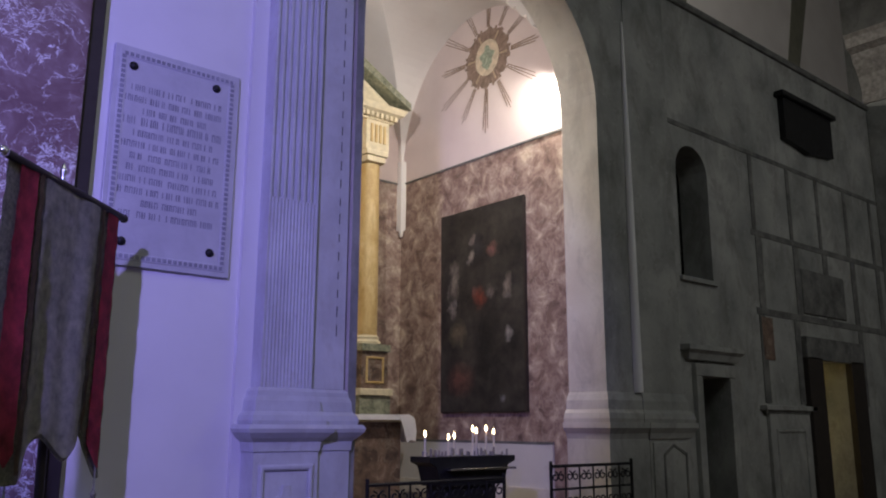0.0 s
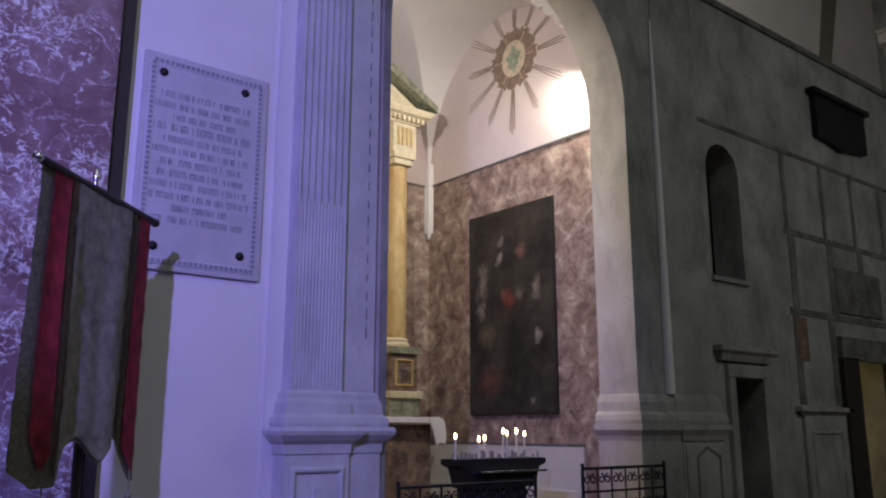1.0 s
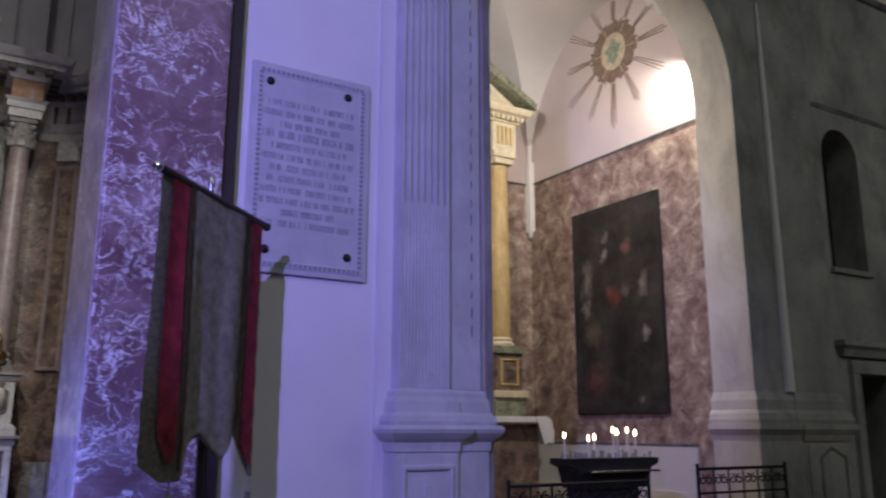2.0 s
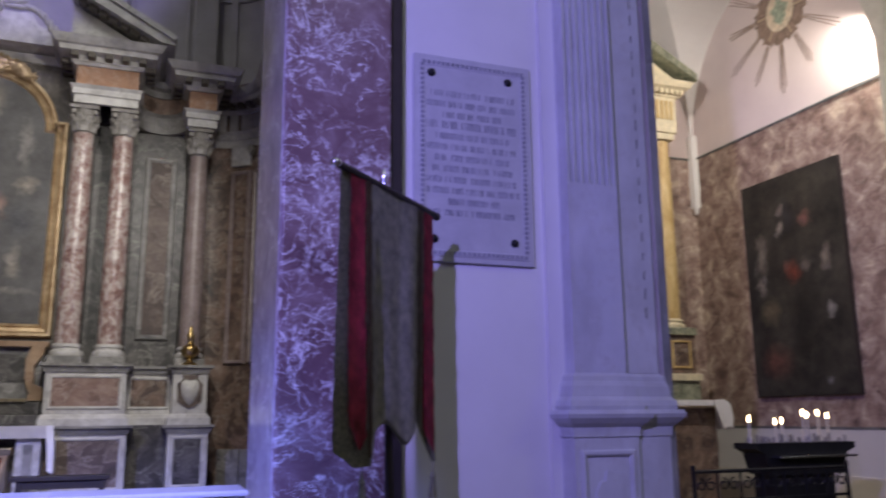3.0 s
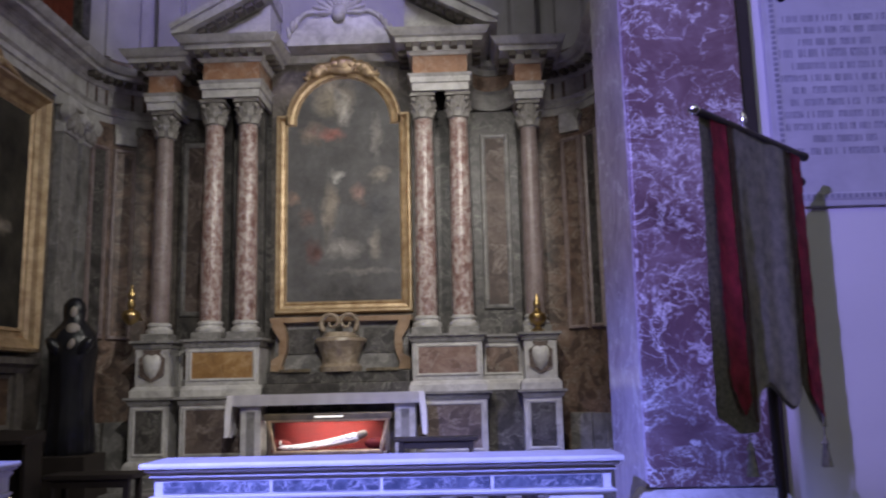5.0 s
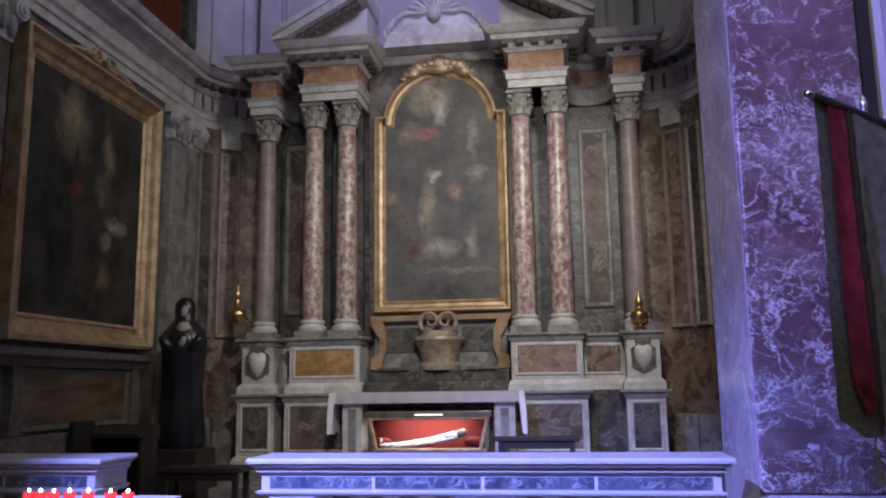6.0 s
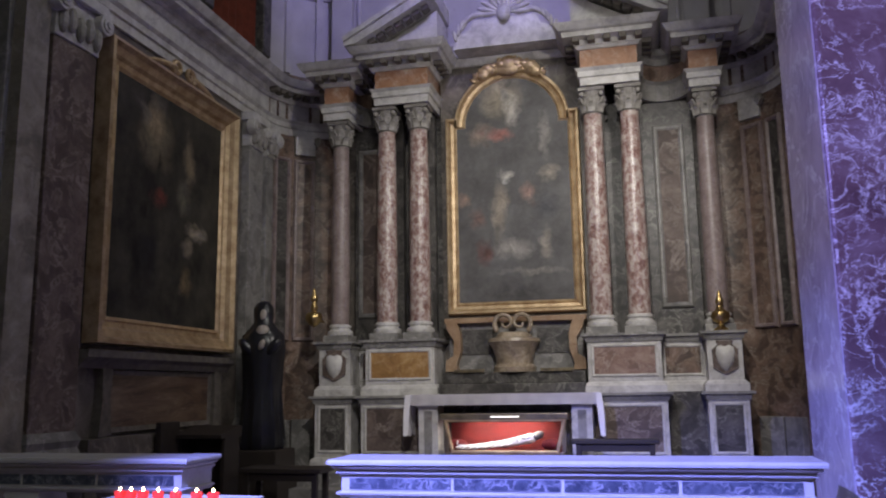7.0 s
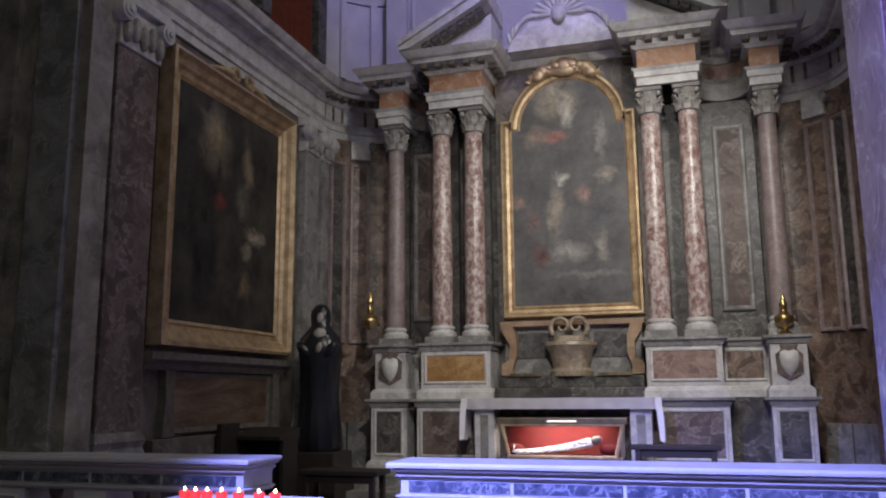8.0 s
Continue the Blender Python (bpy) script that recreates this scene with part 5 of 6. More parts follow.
for x, z in ((2.235, 4.218), (2.90, 4.218), (2.928, 2.874), (2.25, 2.87)):
    b = part("bolt", lathe(bmesh.new(), [(0.034, 0), (0.034, 0.008), (0.028, 0.02), (0.012, 0.03)], 14), IRON, pq, "dark iron bolt", True)
    b.matrix_basis = Matrix.Translation((x, 5.362, z)) @ Matrix.Rotation(radians(90), 4, "X")
rng = random.Random(4)
for r in range(12):
    z = 4.03 - 0.0885 * r
    w = (0.36, 0.40, 0.26, 0.40, 0.32, 0.40, 0.33, 0.35, 0.42, 0.42, 0.22, 0.38)[r]
    hgt = 0.062 if r == 3 else 0.050
    bm = bmesh.new()
    x = 2.59 - w
    while x < 2.59 + w - 0.03:
        n = rng.randint(3, 8)
        for _ in range(n):
            lw = rng.choice((0.012, 0.022, 0.028))
            if x + lw > 2.59 + w:
                break
            kind = rng.random()
            box(bm, x, 5.3575, z, x + 0.008, 5.3605, z + hgt)
            if kind > 0.35:
                box(bm, x + lw - 0.007, 5.3575, z, x + lw, 5.3605, z + hgt)
            if kind > 0.55:
                box(bm, x, 5.3570, z + hgt * 0.8, x + lw, 5.3605, z + hgt)
            x += lw + 0.008
        x += 0.024
    tagged(part("letter_line", bm, INK, pq, "line of unreadable incised letters"), kind="stuff")

# processional banner
GREY_CLOTH = plain("grey_green_cloth", (0.44, 0.43, 0.385), 0.9, 0, 0.35, 14)
OLIVE = plain("dark_olive_fringe", (0.24, 0.235, 0.175), 0.95, 0, 0.4, 40)
SILVER = gilt("silver", (0.7, 0.7, 0.72), (0.85, 0.85, 0.86), 0.18, 1.0)
BRAID = plain("dark_gold_braid", (0.13, 0.09, 0.05), 0.7, 0, 0.4, 30)
RED_SILK = plain("crimson_silk", (0.42, 0.045, 0.075), 0.75, 0, 0.55, 9)
bx, by, ex, ey = 1.146, 3.92, 2.114, 4.933
turn = math.degrees(math.atan2(ey - by, ex - bx))
L = math.hypot(ex - bx, ey - by)
ban = thing("banner", "grey processional banner with crimson stripes on a pole", "banner", (bx, by, 0), turn)
Z = 2.93


def cloth_strip(name, u0, u1, z_of, mat, lift, label="", n=10, m=20):
    bm = bmesh.new()
    rows = []
    for i in range(n + 1):
        u = u0 + (u1 - u0) * i / n
        zb = z_of(u)
        rows.append([bm.verts.new((u + 0.006 * math.sin(5.0 * k / m + 9 * u), -lift + (0.016 * math.sin(u * 11 + 1.5 * k / m) + 0.008 * math.sin(u * 23 + 2.0)) * (0.3 + k / m) + 0.004 * math.sin(2.4 * k), Z - 0.02 + (zb - Z) * k / m)) for k in range(m + 1)])
    for a, b in zip(rows, rows[1:]):
        for k in range(m):
            bm.faces.new((a[k], a[k + 1], b[k + 1], b[k]))
    bmesh.ops.solidify(bm, geom=bm.faces[:], thickness=0.006)
    return part(name, bm, mat, ban, label, True)


def hem(u):
    """Three hanging tongues with rounded notches between them."""
    if u < 0.46:
        return 1.29 + 0.55 * max(0.0, abs(u - 0.31) - 0.10)
    if u < 0.63:
        return 1.32 + 0.20 * math.sin((u - 0.46) / 0.17 * math.pi / 2)
    if u < 1.05:
        return 1.38 + 0.14 * abs(u - 0.85) / 0.21
    if u < 1.10:
        return 1.53
    return 1.27 + 0.26 * (max(0.0, 1.31 - u) / 0.21) ** 1.5


cloth_strip("cloth", 0.05, L - 0.05, hem, OLIVE, 0.0, "dark olive bordered cloth", 48)
cloth_strip("centre_panel", 0.40, 1.05, lambda u: hem(u) + 0.02, GREY_CLOTH, 0.012, "plain grey panel", 28)
cloth_strip("crimson_stripe", 0.15, 0.32, lambda u: 1.37 + 1.4 * abs(u - 0.26), RED_SILK, 0.014, "crimson stripe with a pointed end")
cloth_strip("crimson_stripe", 1.16, 1.32, lambda u: hem(u) + 0.06, RED_SILK, 0.014, "crimson stripe")
cloth_strip("braid", 0.335, 0.375, lambda u: hem(u) + 0.05, BRAID, 0.016, "thin dark gold braid", 2)
cloth_strip("braid", 1.075, 1.115, lambda u: hem(u) + 0.03, BRAID, 0.016, "thin dark gold braid", 2)
part("cross_bar", tube(bmesh.new(), [(0, 0, Z), (L / 2, 0, Z), (L, 0, Z)], 0.024, 10), DARK_WOOD, ban, "", True)
for u in (0, L):
    bm = bmesh.new()
    bmesh.ops.create_uvsphere(bm, u_segments=12, v_segments=8, radius=0.03, matrix=Matrix.Translation((u, 0, Z)))
    part("knob", bm, SILVER if u == 0 else DARK_WOOD, ban, "turned end knob", True)
part("pole", tube(bmesh.new(), [(L * 0.60, 0.06, 0.02), (L * 0.54, 0.05, 1.5), (L * 0.47, 0.04, Z + 0.02)], 0.026, 10), DARK_WOOD, ban, "", True)
part("finial", lathe(bmesh.new(), [(0.012, 0), (0.02, 0.02), (0.013, 0.05), (0.022, 0.07), (0.016, 0.10), (0.004, 0.13)], 12, (L * 0.47, 0.04, Z + 0.02)), SILVER, ban, "small silver finial", True)
for u, zb in ((0.34, 1.30), (1.31, 1.27)):
    tas = part("tassel", lathe(bmesh.new(), [(0.004, 0.18), (0.014, 0.15), (0.022, 0.135), (0.015, 0.12), (0.024, 0.06), (0.032, 0.0)], 10, (u, 0, zb - 0.25)), OLIVE, ban, "dark hanging tassel", True)
    part("cord", tube(bmesh.new(), [(u, 0, zb - 0.08), (u, 0, zb + 0.06)], 0.005), OLIVE, tas)
part("foot", lathe(bmesh.new(), [(0.20, 0), (0.20, 0.02), (0.05, 0.05), (0.035, 0.14)], 20, (L * 0.60, 0.06, 0)), IRON, ban, "round iron foot", True)

# ---- small chapel ----
structure("trim_wainscot", B((7.785, 5.76, 5.235, 7.80, 9.3, 5.262), (3.96, 9.285, 5.235, 7.785, 9.30, 5.262)), DARK_PAINT, "thin dark moulding above the wainscot", "trim")
structure("trim_dado", B((7.775, 6.25, 0.30, 7.80, 9.3, 1.36)), plaster("white_dado", (0.58, 0.56, 0.54), (0.66, 0.64, 0.62)), "white plastered dado below the painted marble", "dado")
structure("trim_dado_line", B((7.77, 6.25, 1.36, 7.80, 9.3, 1.39)), DARK_PAINT, "thin dark moulding on the dado", "trim")
structure("trim_lower_base", B((7.755, 6.25, 0.30, 7.775, 9.3, 0.85)), CREAM_STONE, "cream painted base course", "trim")

pic2 = thing("chapel_painting", "dark oil painting without frame on a rose wall", "painting")
mat2 = painting("chapel_canvas", (0.075, 0.068, 0.055), (0.018, 0.018, 0.018), [
    (-0.05, 0.85, 0.14, 0.22, (0.045, 0.045, 0.0525)), (-0.18, 0.68, 0.07, 0.10, (0.51, 0.45, 0.375)), (-0.14, 0.93, 0.06, 0.08, (0.36, 0.3, 0.255)), (-0.52, 0.42, 0.10, 0.28, (0.33, 0.285, 0.225)), (-0.58, 0.02, 0.07, 0.12, (0.39, 0.345, 0.3)),
    (-0.02, 0.12, 0.15, 0.15, (0.40, 0.085, 0.05)), (0.25, 0.75, 0.12, 0.10, (0.33, 0.15, 0.12)), (0.2, 0.18, 0.08, 0.10, (0.3, 0.255, 0.21)), (0.52, 0.22, 0.09, 0.16, (0.36, 0.3, 0.24)), (0.52, -0.4, 0.07, 0.10, (0.45, 0.42, 0.375)), (0.1, -0.35, 0.3, 0.55, (0.018, 0.018, 0.0195)),
    (-0.4, -0.95, 0.28, 0.22, (0.21, 0.09, 0.0675)), (0.4, -1.22, 0.06, 0.05, (0.3, 0.3, 0.3)), (-0.45, -0.3, 0.2, 0.2, (0.18, 0.15, 0.09))], 0.5, 0.65, 1.15)
cv = part("canvas", B((-0.80, -0.02, -1.37, 0.80, 0.02, 1.37)), mat2, pic2, "dark canvas with soft plain patches of light")
cv.matrix_basis = pose(7.765, 7.46, 3.135, 0, 0, -90)
part("edge", sweep(bmesh.new(), [(6.65, 1.76), (8.27, 1.76), (8.27, 4.51), (6.65, 4.51)], [(-0.01, 0), (-0.01, 0.045), (0.012, 0.045), (0.012, 0)], True, lambda u, v, h: (7.795 - h, u, v)), DARK_WOOD, pic2, "thin dark edge strip")

# painted sun on the lunette
sun = thing("painted_sun", "faded brown painted sun with bundles of rays", "wall painting", (7.8, 7.34, 6.70))
BROWN_PAINT = plain("faded_brown_paint", (0.25, 0.175, 0.14), 0.9, 0, 0.4, 9)
RAY_PAINT = plain("faded_ray_paint", (0.27, 0.19, 0.15), 0.9, 0, 0.35, 12)
CREAM_PAINT = plain("cream_paint", (0.60, 0.50, 0.38), 0.9, 0, 0.25, 12)
FAINT_PAINT = plain("faint_tan_paint", (0.42, 0.31, 0.22), 0.9, 0, 0.3, 12)
GREEN_PAINT = plain("blue_green_paint", (0.30, 0.34, 0.26), 0.9, 0, 0.45, 25)


def on_lunette(h):
    return lambda u, v, d: (-h - d, u, v)


pts = []
for k in range(64):
    a = 2 * math.pi * k / 64
    r = 0.44 + 0.02 * math.sin(12 * a) + 0.015 * math.sin(23 * a)
    pts.append((r * math.cos(a), r * math.sin(a)))
part("halo", slab(bmesh.new(), pts, 0.0, 0.002, on_lunette(0.002)), BROWN_PAINT, sun)
for k in range(36):
    a = 2 * math.pi * (k + 0.5) / 36
    d, q = Vector((math.cos(a), math.sin(a))), Vector((-math.sin(a), math.cos(a)))
    e = 0.40 + 0.07 * (k % 2)
    quad = [d * 0.24 - q * 0.012, d * e - q * 0.020, d * e + q * 0.020, d * 0.24 + q * 0.012]
    part("petal", slab(bmesh.new(), [tuple(p) for p in quad], 0.0, 0.002, on_lunette(0.0045)), RAY_PAINT if k % 2 else FAINT_PAINT if k % 3 == 0 else BROWN_PAINT, sun)
part("disc", slab(bmesh.new(), arc(0, 0, 0.24, 0, 355, 35, 0.27), 0.0, 0.002, on_lunette(0.007)), CREAM_PAINT, sun)
part("emblem", slab(bmesh.new(), [(0.13 * math.cos(a) * (1 + 0.25 * math.sin(5 * a)), 0.16 * math.sin(a) * (1 + 0.2 * math.cos(4 * a))) for a in [2 * math.pi * k / 40 for k in range(40)]], 0.0, 0.002, on_lunette(0.0095)), GREEN_PAINT, sun)
for k in range(12):
    for j in (-1, 0, 1):
        a = math.pi / 6 * k + 0.05 + 0.045 * j
        d, q = Vector((math.cos(a), math.sin(a))), Vector((-math.sin(a), math.cos(a)))
        r1 = (1.06 if k % 2 else 0.94) + 0.06 * (j == 0)
        w = 0.008 if k % 3 else 0.011
        part("ray", slab(bmesh.new(), [tuple(d * 0.47 - q * w), tuple(d * r1 - q * w * 0.7), tuple(d * r1 + q * w * 0.7), tuple(d * 0.47 + q * w)], 0.0, 0.002, on_lunette(0.002)), RAY_PAINT, sun)

# corner springer of the vault with its small lamp
t = thing("vault_springer", "white plaster corner springer of the vault", "corbel")
part("wedge", slab(bmesh.new(), [(7.80, 9.30), (7.71, 9.30), (7.73, 9.22), (7.80, 9.19)], 4.50, 5.6, lambda u, v, h: (u, v, h)), VAULT, t)
part("tip", lathe(bmesh.new(), [(0.02, 4.40), (0.035, 4.44), (0.04, 4.52)], 10, (7.76, 9.25, 0)), VAULT, t, "", True)

# side altar
OCHRE = marble("ochre_marbling", [(0.3, (0.42, 0.27, 0.09)), (0.55, (0.60, 0.44, 0.20)), (0.75, (0.72, 0.58, 0.34))], (0.40, 0.25, 0.09), 5, 4, 0.05, 0.6, 0.5, True, (1, 1, 0.5))
IVORY = plain("ivory_painted_stone", (0.66, 0.58, 0.40), 0.6, 0, 0.15, 10)
GREEN_STONE = marble("speckled_green_marble", [(0.35, (0.10, 0.115, 0.08)), (0.65, (0.34, 0.34, 0.24))], (0.5, 0.48, 0.36), 12, 8, 0.05, 0.5, 0.45)
side_altar = thing("side_altar", "ochre and ivory marbled altar with columns and pediment", "altar")
part("back", B((4.55, 9.0, 0.3, 7.15, 9.3, 6.0)), OCHRE, side_altar)
for s in (-1, 1):
    x = RX + s * 0.97
    sh = part("column", lathe(bmesh.new(), [(0.15, 2.78), (0.152, 3.6), (0.135, 5.25)], 24, (x, 8.82, 0)), OCHRE, side_altar, "", True)
    part("base", lathe(bmesh.new(), [(0.20, 2.66), (0.205, 2.70), (0.17, 2.73), (0.18, 2.76), (0.15, 2.79)], 24, (x, 8.82, 0)), IVORY, sh, "", True)
    part("capital", B((x - 0.19, 8.63, 5.36, x + 0.19, 9.0, 5.44), (x - 0.16, 8.66, 5.27, x + 0.16, 9.0, 5.36), bevel=0.012), IVORY, sh)
    part("plinth", B((x - 0.24, 8.56, 2.56, x + 0.24, 9.0, 2.66), bevel=0.01), GREEN_STONE, side_altar)
    pd = part("pedestal", B((x - 0.22, 8.6, 2.05, x + 0.22, 9.0, 2.56)), BROWN_MARBLE, side_altar)
    part("panel_frame", frame_rect(bmesh.new(), x - 0.12, 2.16, x + 0.12, 2.46, 0.03, 0.02, 8.6), OCHRE, pd)
    part("pedestal_base", B((x - 0.27, 8.54, 1.97, x + 0.27, 9.0, 2.06), bevel=0.01), IVORY, pd)
    part("sub_base", B((x - 0.25, 8.58, 0.3, x + 0.25, 9.0, 1.97)), GREEN_STONE, pd)
    part("entablature_block", B((x - 0.20, 8.64, 5.44, x + 0.20, 9.0, 6.0)), IVORY, side_altar)
    for k in range(4):
        part("triglyph", B((x - 0.13 + 0.075 * k, 8.62, 5.55, x - 0.09 + 0.075 * k, 8.65, 5.82), bevel=0.004), OCHRE, side_altar)
part("cornice", sweep(bmesh.new(), [(4.68, 9.0), (4.68, 8.64), (7.08, 8.64), (7.08, 9.0)], [(-0.05, 5.88), (0.03, 5.88), (0.05, 5.96), (0.14, 6.0), (0.18, 6.08), (-0.05, 6.1)]), IVORY, side_altar)
for k in range(30):
    x = 4.66 + 0.0835 * k
    part("dentil", B((x, 8.54, 5.90, x + 0.045, 8.64, 5.97)), IVORY, side_altar)
for s in (-1, 1):
    part("raking_cornice", slab(bmesh.new(), [(RX + s * 1.42, 6.1), (RX + s * 1.42, 6.2), (RX, 7.0), (RX, 6.84)], 8.44, 9.0), GREEN_STONE, side_altar, "speckled green pediment edge")
part("tympanum", slab(bmesh.new(), [(RX - 1.25, 6.1), (RX + 1.25, 6.1), (RX, 6.86)], 8.62, 9.0), IVORY, side_altar)
t = thing("side_altar_table", "stone table of the side altar", "altar")
part("body", B((4.9, 8.1, 0.3, 6.92, 8.6, 1.62)), BROWN_MARBLE, t)
part("top", B((4.8, 8.02, 1.62, 7.02, 8.6, 1.70), bevel=0.01), IVORY, t)
t = thing("side_altar_cloth", "white cloth draped over the side altar", "cloth")
bm = bmesh.new()
rows = []
for x, z in ((4.85, 1.716), (6.0, 1.714), (6.98, 1.716), (7.06, 1.69), (7.09, 1.55), (7.10, 1.36)):
    rows.append([bm.verts.new((x + (0.025 * math.sin(j * 1.7) if z < 1.6 else 0), 8.0 + 0.6 * j / 12, z)) for j in range(13)])
for a, b in zip(rows, rows[1:]):
    for j in range(12):
        bm.faces.new((a[j], a[j + 1], b[j + 1], b[j]))
bmesh.ops.solidify(bm, geom=bm.faces[:], thickness=0.008)
part("sheet", bm, LINEN, t, "", True)
part("front_drop", slab(bmesh.new(), [(4.85, 1.715), (6.98, 1.715), (7.0, 1.66), (6.8, 1.645), (5.6, 1.65), (4.85, 1.64)], 7.985, 7.999), LINEN, t)
part("corner_fold", slab(bmesh.new(), [(6.80, 1.715), (6.96, 1.72), (7.05, 1.66), (7.08, 1.50), (7.06, 1.38), (6.98, 1.40), (6.93, 1.36), (6.88, 1.5)], 7.965, 7.985), LINEN, t, "hanging linen corner")

# candle stand with tapers
t = thing("candle_stand", "black iron candle trough on a dark stand", "candle stand")
part("tray", slab(bmesh.new(), [(5.43, 1.28), (6.58, 1.28), (6.58, 1.23), (6.48, 1.19), (6.42, 1.0), (5.58, 1.0), (5.52, 1.19), (5.43, 1.23)], 5.70, 6.0), IRON, t)
part("shelf", B((5.62, 5.60, 1.15, 6.50, 5.70, 1.17), bevel=0.004), SILVER, t, "bright metal drip shelf")
part("cabinet", B((5.66, 5.76, 0.30, 6.36, 6.04, 1.0), bevel=0.01), IRON, t)
WAXC = plain("candle_wax", (0.75, 0.70, 0.58), 0.5, 0, 0.1)
for x, top in ((5.455, 1.47), (5.83, 1.44), (5.89, 1.45), (6.08, 1.52), (6.13, 1.50), (6.33, 1.52), (6.47, 1.49)):
    c = thing("taper_candle", "thin lit white taper candle in the trough", "candle", (x, 5.85 + 0.05 * math.sin(x * 9), 1.28), 0, "taper candles")
    part("stick", lathe(bmesh.new(), [(0.011, 0), (0.011, top - 1.28)], 10), WAXC, c, "", True)
    part("flame", lathe(bmesh.new(), [(0.004, top - 1.28), (0.013, top - 1.268), (0.011, top - 1.245), (0.002, top - 1.215)], 10), FLAME, c, "bright candle flame", True)
rng = random.Random(9)
for k in range(26):
    x = 5.46 + 0.0425 * k
    c = thing("candle_stub", "short unlit candle stub in the trough", "candle", (x, 5.74 + 0.22 * rng.random(), 1.28), 0, "candle stubs")
    hh = 0.03 + 0.05 * rng.random()
    part("stick", lathe(bmesh.new(), [(0.012, 0), (0.012, hh), (0.004, hh + 0.008)], 8), GREY_STONE, c, "", True)


# wrought-iron gate leaves
def gate(x0, x1, y, z, label, bars):
    t = thing("iron_gate", label, "gate", group="iron gates")
    part("top_rail", tube(bmesh.new(), [(x0, y, z), (x1, y, z)], 0.016), IRON, t)
    part("second_rail", tube(bmesh.new(), [(x0, y, z - 0.22), (x1, y, z - 0.22)], 0.012), IRON, t)
    part("bottom_rail", tube(bmesh.new(), [(x0, y, 0.12), (x1, y, 0.12)], 0.014), IRON, t)
    for x in (x0, x1):
        part("post", tube(bmesh.new(), [(x, y, 0), (x, y, z + 0.05)], 0.018), IRON, t)
    w = (x1 - x0) / bars
    for k in range(bars):
        xc = x0 + w * (k + 0.5)
        part("bar", tube(bmesh.new(), [(x0 + w * k, y, 0.12), (x0 + w * k, y, z)], 0.010), IRON, t)
        for zc, f in ((z - 0.11, 1), (z - 0.33, -1)):
            for s in (-1, 1):
                pts = []
                for j in range(13):
                    a = radians(90 + 34 * j)
                    r = w * 0.23 * (1 - 0.055 * j)
                    pts.append((xc + s * (w * 0.22 + r * math.cos(a)), y, zc + f * (r * math.sin(a) + 0.01)))
                part("scroll", tube(bmesh.new(), pts, 0.008, 5), IRON, t)


gate(4.30, 5.85, 5.12, 1.10, "low black wrought-iron gate with scrolls", 7)
gate(6.45, 7.72, 5.08, 1.19, "open black wrought-iron gate leaf with scrolls", 6)

# ---- old painted wall ----
old = thing("wall_framework", "faded dark painted framework on the old wall", "wall painting")
for z, h, x0 in ((5.50, 0.07, 8.8), (4.28, 0.09, 11.1), (3.13, 0.10, 11.1)):
    part("band", B((x0, 5.350, z, 16.5, 5.362, z + h), bevel=0.006), DARK_PAINT, old)
for k, x in enumerate((11.15, 12.25, 13.2, 14.2, 15.2)):
    part("upright", B((x, 5.346, 4.37, x + 0.10, 5.362, 5.50), bevel=0.006), DARK_PAINT, old)
    part("upright", B((x + 0.05, 5.346, 3.23, x + 0.22, 5.362, 4.28), bevel=0.006), DARK_PAINT, old)
for x in (11.15, 12.15, 14.3, 15.4):
    part("upright", B((x, 5.346, 1.9, x + 0.16, 5.362, 3.13), bevel=0.006), DARK_PAINT, old)
part("dark_field", B((12.46, 5.33, 3.26, 13.9, 5.362, 3.95), bevel=0.02), DARK_PAINT, old, "dark framed inscription field")
part("dark_patch", B((11.2, 5.345, 2.5, 11.5, 5.363, 3.1)), BROWN_MARBLE, old)
tb = thing("dark_tablet", "dark stone tablet with a moulded edge high on the wall", "plaque")
part("slab", slab(bmesh.new(), [(12.22, 5.98), (12.7, 5.93), (13.0, 5.88), (13.3, 5.93), (13.83, 5.98), (13.83, 6.66), (12.22, 6.66)], 5.26, 5.36), IRON, tb)
part("cornice", B((12.12, 5.2, 6.66, 13.93, 5.36, 6.75), bevel=0.015), IRON, tb)
structure("trim_ledge", sweep(bmesh.new(), [(8.12, 5.36), (20, 5.36)], [(-0.02, 7.32), (0.04, 7.32), (0.06, 7.36), (0.06, 7.40), (-0.02, 7.40)]), DARK_PAINT, "dark ledge on top of the old wall", "ledge")
structure("trim_ledge_top", B((8.12, 5.82, 7.2, 20, 7.4, 7.36)), GREY_WALL, "top of the old wall", "ledge")
dr = thing("door_surround", "grey stone surround of a narrow dark doorway", "door frame")
for x in (9.41, 10.19):
    part("jamb", B((x, 5.30, 0, x + 0.14, 5.37, 2.20), bevel=0.01), GREY_WALL, dr)
part("lintel", B((9.41, 5.30, 2.20, 10.33, 5.37, 2.36), bevel=0.01), GREY_WALL, dr)
part("hood", sweep(bmesh.new(), [(9.30, 5.36), (9.30, 5.34), (10.36, 5.34), (10.36, 5.36)], [(-0.01, 2.40), (0.04, 2.40), (0.07, 2.48), (0.12, 2.52), (0.12, 2.58), (-0.01, 2.60)]), GREY_WALL, dr)
nb = thing("niche_sill", "small stone sill under the arched niche", "sill")
part("sill", B((9.26, 5.31, 3.40, 10.08, 5.42, 3.465), bevel=0.01), GREY_WALL, nb)
ob = thing("passage_door_surround", "dark wooden surround of an open passage", "door frame")
for x in (12.30, 13.72):
    part("jamb", B((x, 5.26, 0, x + 0.46, 5.37, 2.60), bevel=0.01), DARK_WOOD, ob)
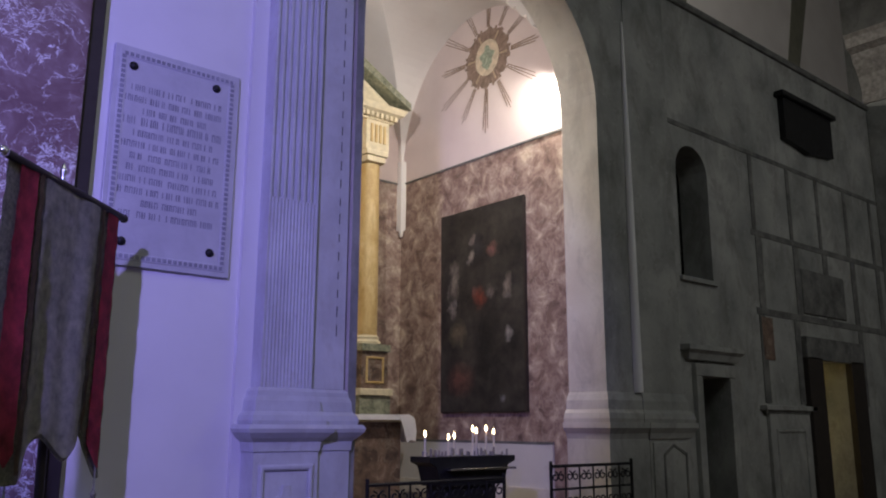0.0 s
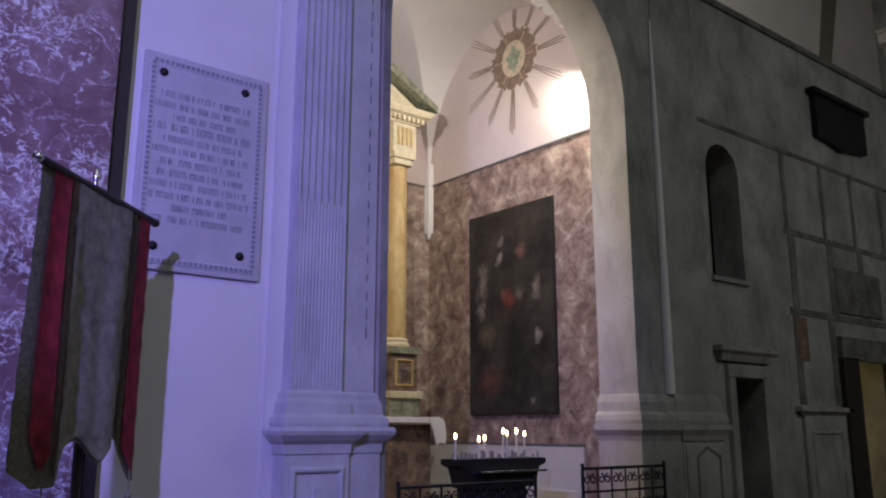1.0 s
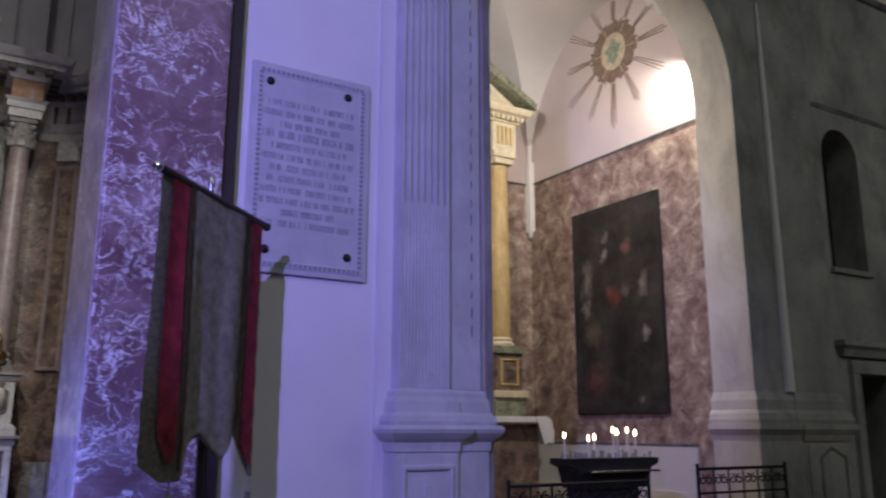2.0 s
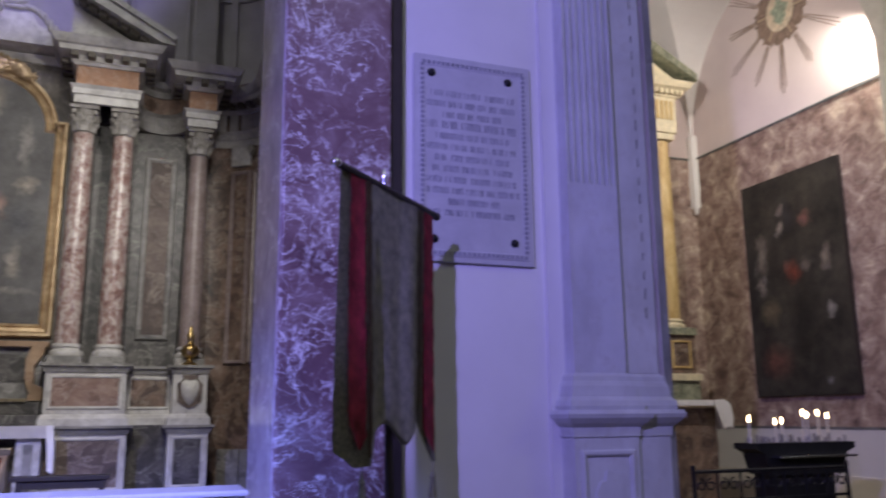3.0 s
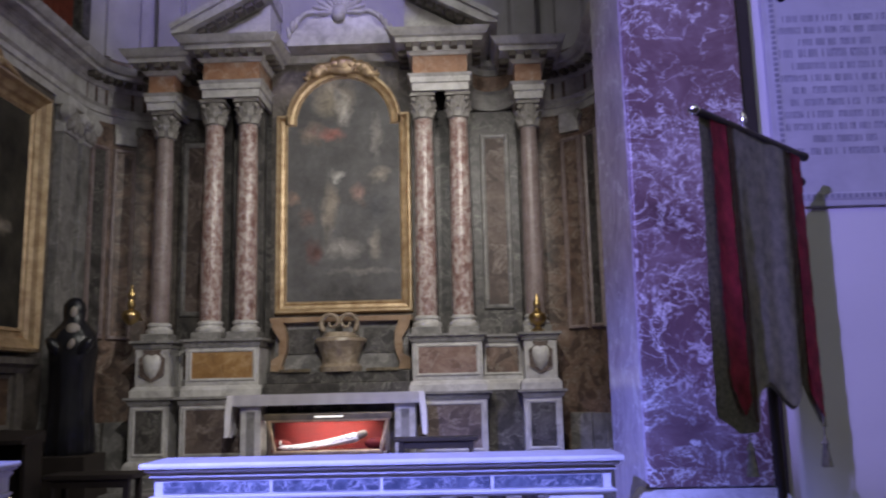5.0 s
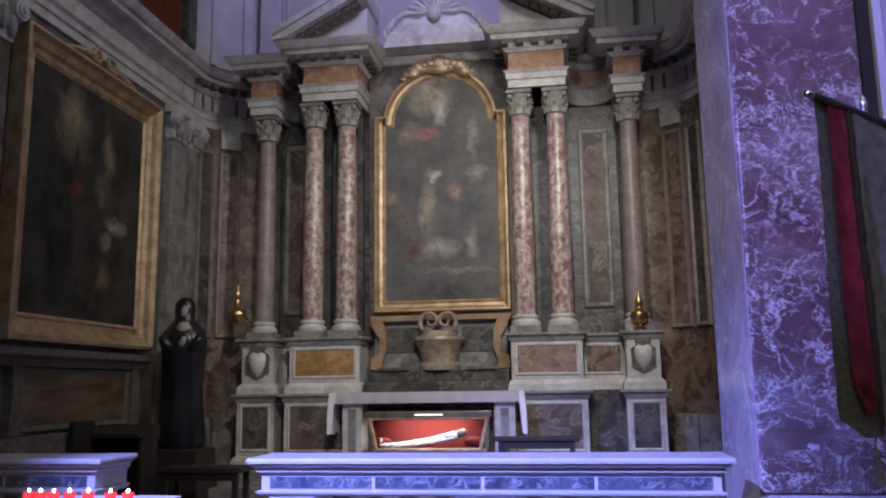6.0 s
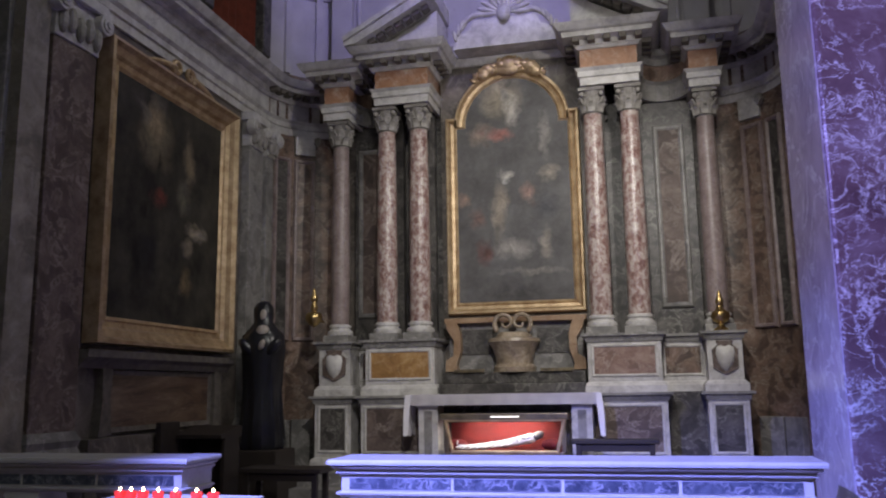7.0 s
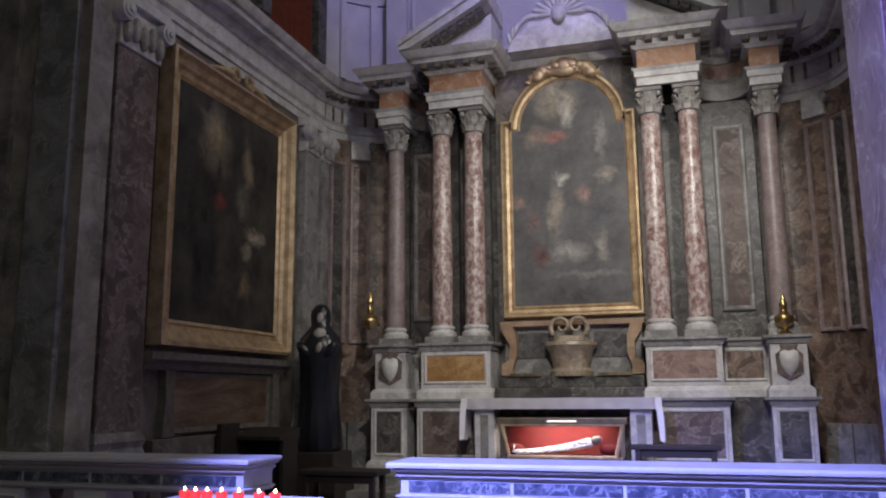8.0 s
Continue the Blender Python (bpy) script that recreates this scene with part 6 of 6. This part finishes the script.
part("lintel", B((12.30, 5.26, 2.56, 14.18, 5.37, 2.90), bevel=0.01), DARK_PAINT, ob)
# wall colour is yellowed to add to the warm passage light
structure("wall_passage", B((12.7, 6.6, 0, 15.4, 6.7, 3.2), (12.6, 5.8, 0, 12.7, 6.7, 3.2), (15.4, 5.8, 0, 15.5, 6.7, 3.2), (12.6, 5.8, 3.2, 15.5, 6.7, 3.3)), plaster("warm_lit_ochre", (0.46, 0.40, 0.22), (0.56, 0.50, 0.30)), "plastered passage behind the old wall, warm light put into its ochre colour", "wall")
area("passage_lamp", (14.0, 6.2, 3.15), (13.6, 6.3, 0), 32, (1.0, 0.85, 0.55), 0.4, 0.2)

# far nave pier with capital
fp = thing("nave_pier", "dark stone nave pier with a carved capital", "pillar")
part("shaft", B((15.6, 4.7, 0, 16.6, 5.36, 7.55), bevel=0.02), GREY_WALL, fp)
part("capital", sweep(bmesh.new(), [(15.6, 5.36), (15.6, 4.7), (16.6, 4.7), (16.6, 5.36)], [(-0.1, 7.45), (0.05, 7.45), (0.09, 7.55), (0.06, 7.66), (0.16, 7.95), (0.36, 8.22), (0.40, 8.32), (0.58, 8.38), (0.58, 8.56), (0.66, 8.62), (-0.1, 8.64)]), GREY_STONE, fp)
for k in range(6):
    bm = bmesh.new()
    bmesh.ops.create_uvsphere(bm, u_segments=10, v_segments=8, radius=1, matrix=Matrix.LocRotScale((15.45 + 0.24 * k, 4.50, 7.92), None, (0.11, 0.10, 0.24)))
    part("leaf", bm, GREY_STONE, fp, "", True)

# painted vault bands above the old wall
MOSS = plaster("moss_green_paint", (0.16, 0.16, 0.12), (0.24, 0.23, 0.18), scale=3)
vb = thing("vault_painting", "faded moss green bands painted on the high wall", "wall painting")
for x0, x1, w in ((13.2, 12.2, 0.5), (16.6, 18.0, 0.35), (11.0, 10.6, 0.2)):
    part("band", slab(bmesh.new(), [(x0 - w * 0.5, 7.3), (x0 + w * 0.5, 7.3), (x1 + w, 11.9), (x1 - w, 11.9)], 7.385, 7.41), MOSS, vb)

# lower mouldings of the old wall and strips of the dark pier
lw = thing("old_wall_ledge", "grey stone pedestal ledge on the old wall", "ledge")
part("shelf", B((11.0, 5.26, 1.80, 12.45, 5.37, 1.87), bevel=0.012), GREY_WALL, lw)
# shadow below the shelf, made as a dark strip
part("painted_shelf_shadow", B((11.05, 5.30, 1.76, 12.40, 5.37, 1.80)), DARK_PAINT, lw, "dark strip painted as the shadow under the shelf")
part("die", B((11.15, 5.31, 0, 12.3, 5.37, 1.76), bevel=0.01), GREY_WALL, lw)
part("die_frame", frame_rect(bmesh.new(), 11.35, 0.4, 12.1, 1.5, 0.05, 0.02, 5.31), GREY_WALL, lw)
low = thing("old_wall_panel", "plain painted dado panel on the old wall", "panel")
part("field", B((8.24, 5.150, 0.1, 8.90, 5.17, 1.40), bevel=0.006), GREY_WALL, low)
part("scroll_line", sweep(bmesh.new(), [(8.45, 0.3), (8.85, 0.3), (8.85, 1.25), (8.62, 1.35), (8.45, 1.25)], [(0, 0), (0, 0.008), (0.03, 0.008), (0.03, 0)], True, lambda u, v, h: (u, 5.150 - h, v)), DARK_PAINT, low)
for x0, x1, mat, d in ((-5.62, -5.20, GREY_MARBLE, 0.05), (-6.4, -5.85, PIER_MARBLE, 0.04), (-7.4, -6.6, GREY_MARBLE, 0.05)):
    t = thing("pier_strip", "tall marble strip on the dark nave pier", "pilaster", group="pier strips")
    part("strip", B((x0, 5.45 - d, 0.9, x1, 5.46, 11.9), bevel=0.01), mat, t)
    part("base", B((x0 - 0.05, 5.45 - d - 0.05, 0.0, x1 + 0.05, 5.46, 0.9), bevel=0.02), GREY_MARBLE, t)

# flat pilaster beside the arch; a white rounded strip imitates its lit edge
fpil = thing("plain_pilaster", "flat grey plastered pilaster with a lit edge coloured pale and moulded base", "pilaster")
part("shaft", B((8.10, 5.205, 1.95, 8.95, 5.36, 11.9), bevel=0.006), GREY_WALL, fpil)
part("lit_edge_strip", lathe(bmesh.new(), [(0.062, 1.95), (0.055, 2.6), (0.045, 4.2), (0.030, 5.6), (0.012, 6.5)], 12, (8.07, 5.205, 0)), WHITE_WALL, fpil, "white strip standing in for light on the edge", True)
fpath = [(8.14, 5.36), (8.14, 5.205), (8.95, 5.205), (8.95, 5.36)]
part("base", sweep(bmesh.new(), fpath, [(-0.05, 1.62), (0.09, 1.62), (0.10, 1.66), (0.085, 1.72), (0.05, 1.76), (0.045, 1.86), (0.02, 1.92), (0.0, 1.955), (-0.05, 1.955)]), GREY_WALL, fpil)
part("pedestal", B((8.19, 5.165, 0, 8.98, 5.36, 1.56)), GREY_WALL, fpil)
part("pedestal_cap", sweep(bmesh.new(), [(8.19, 5.36), (8.19, 5.165), (8.98, 5.165), (8.98, 5.36)], [(-0.02, 1.44), (0.02, 1.44), (0.04, 1.5), (0.08, 1.56), (0.08, 1.618), (-0.02, 1.618)]), GREY_WALL, fpil)
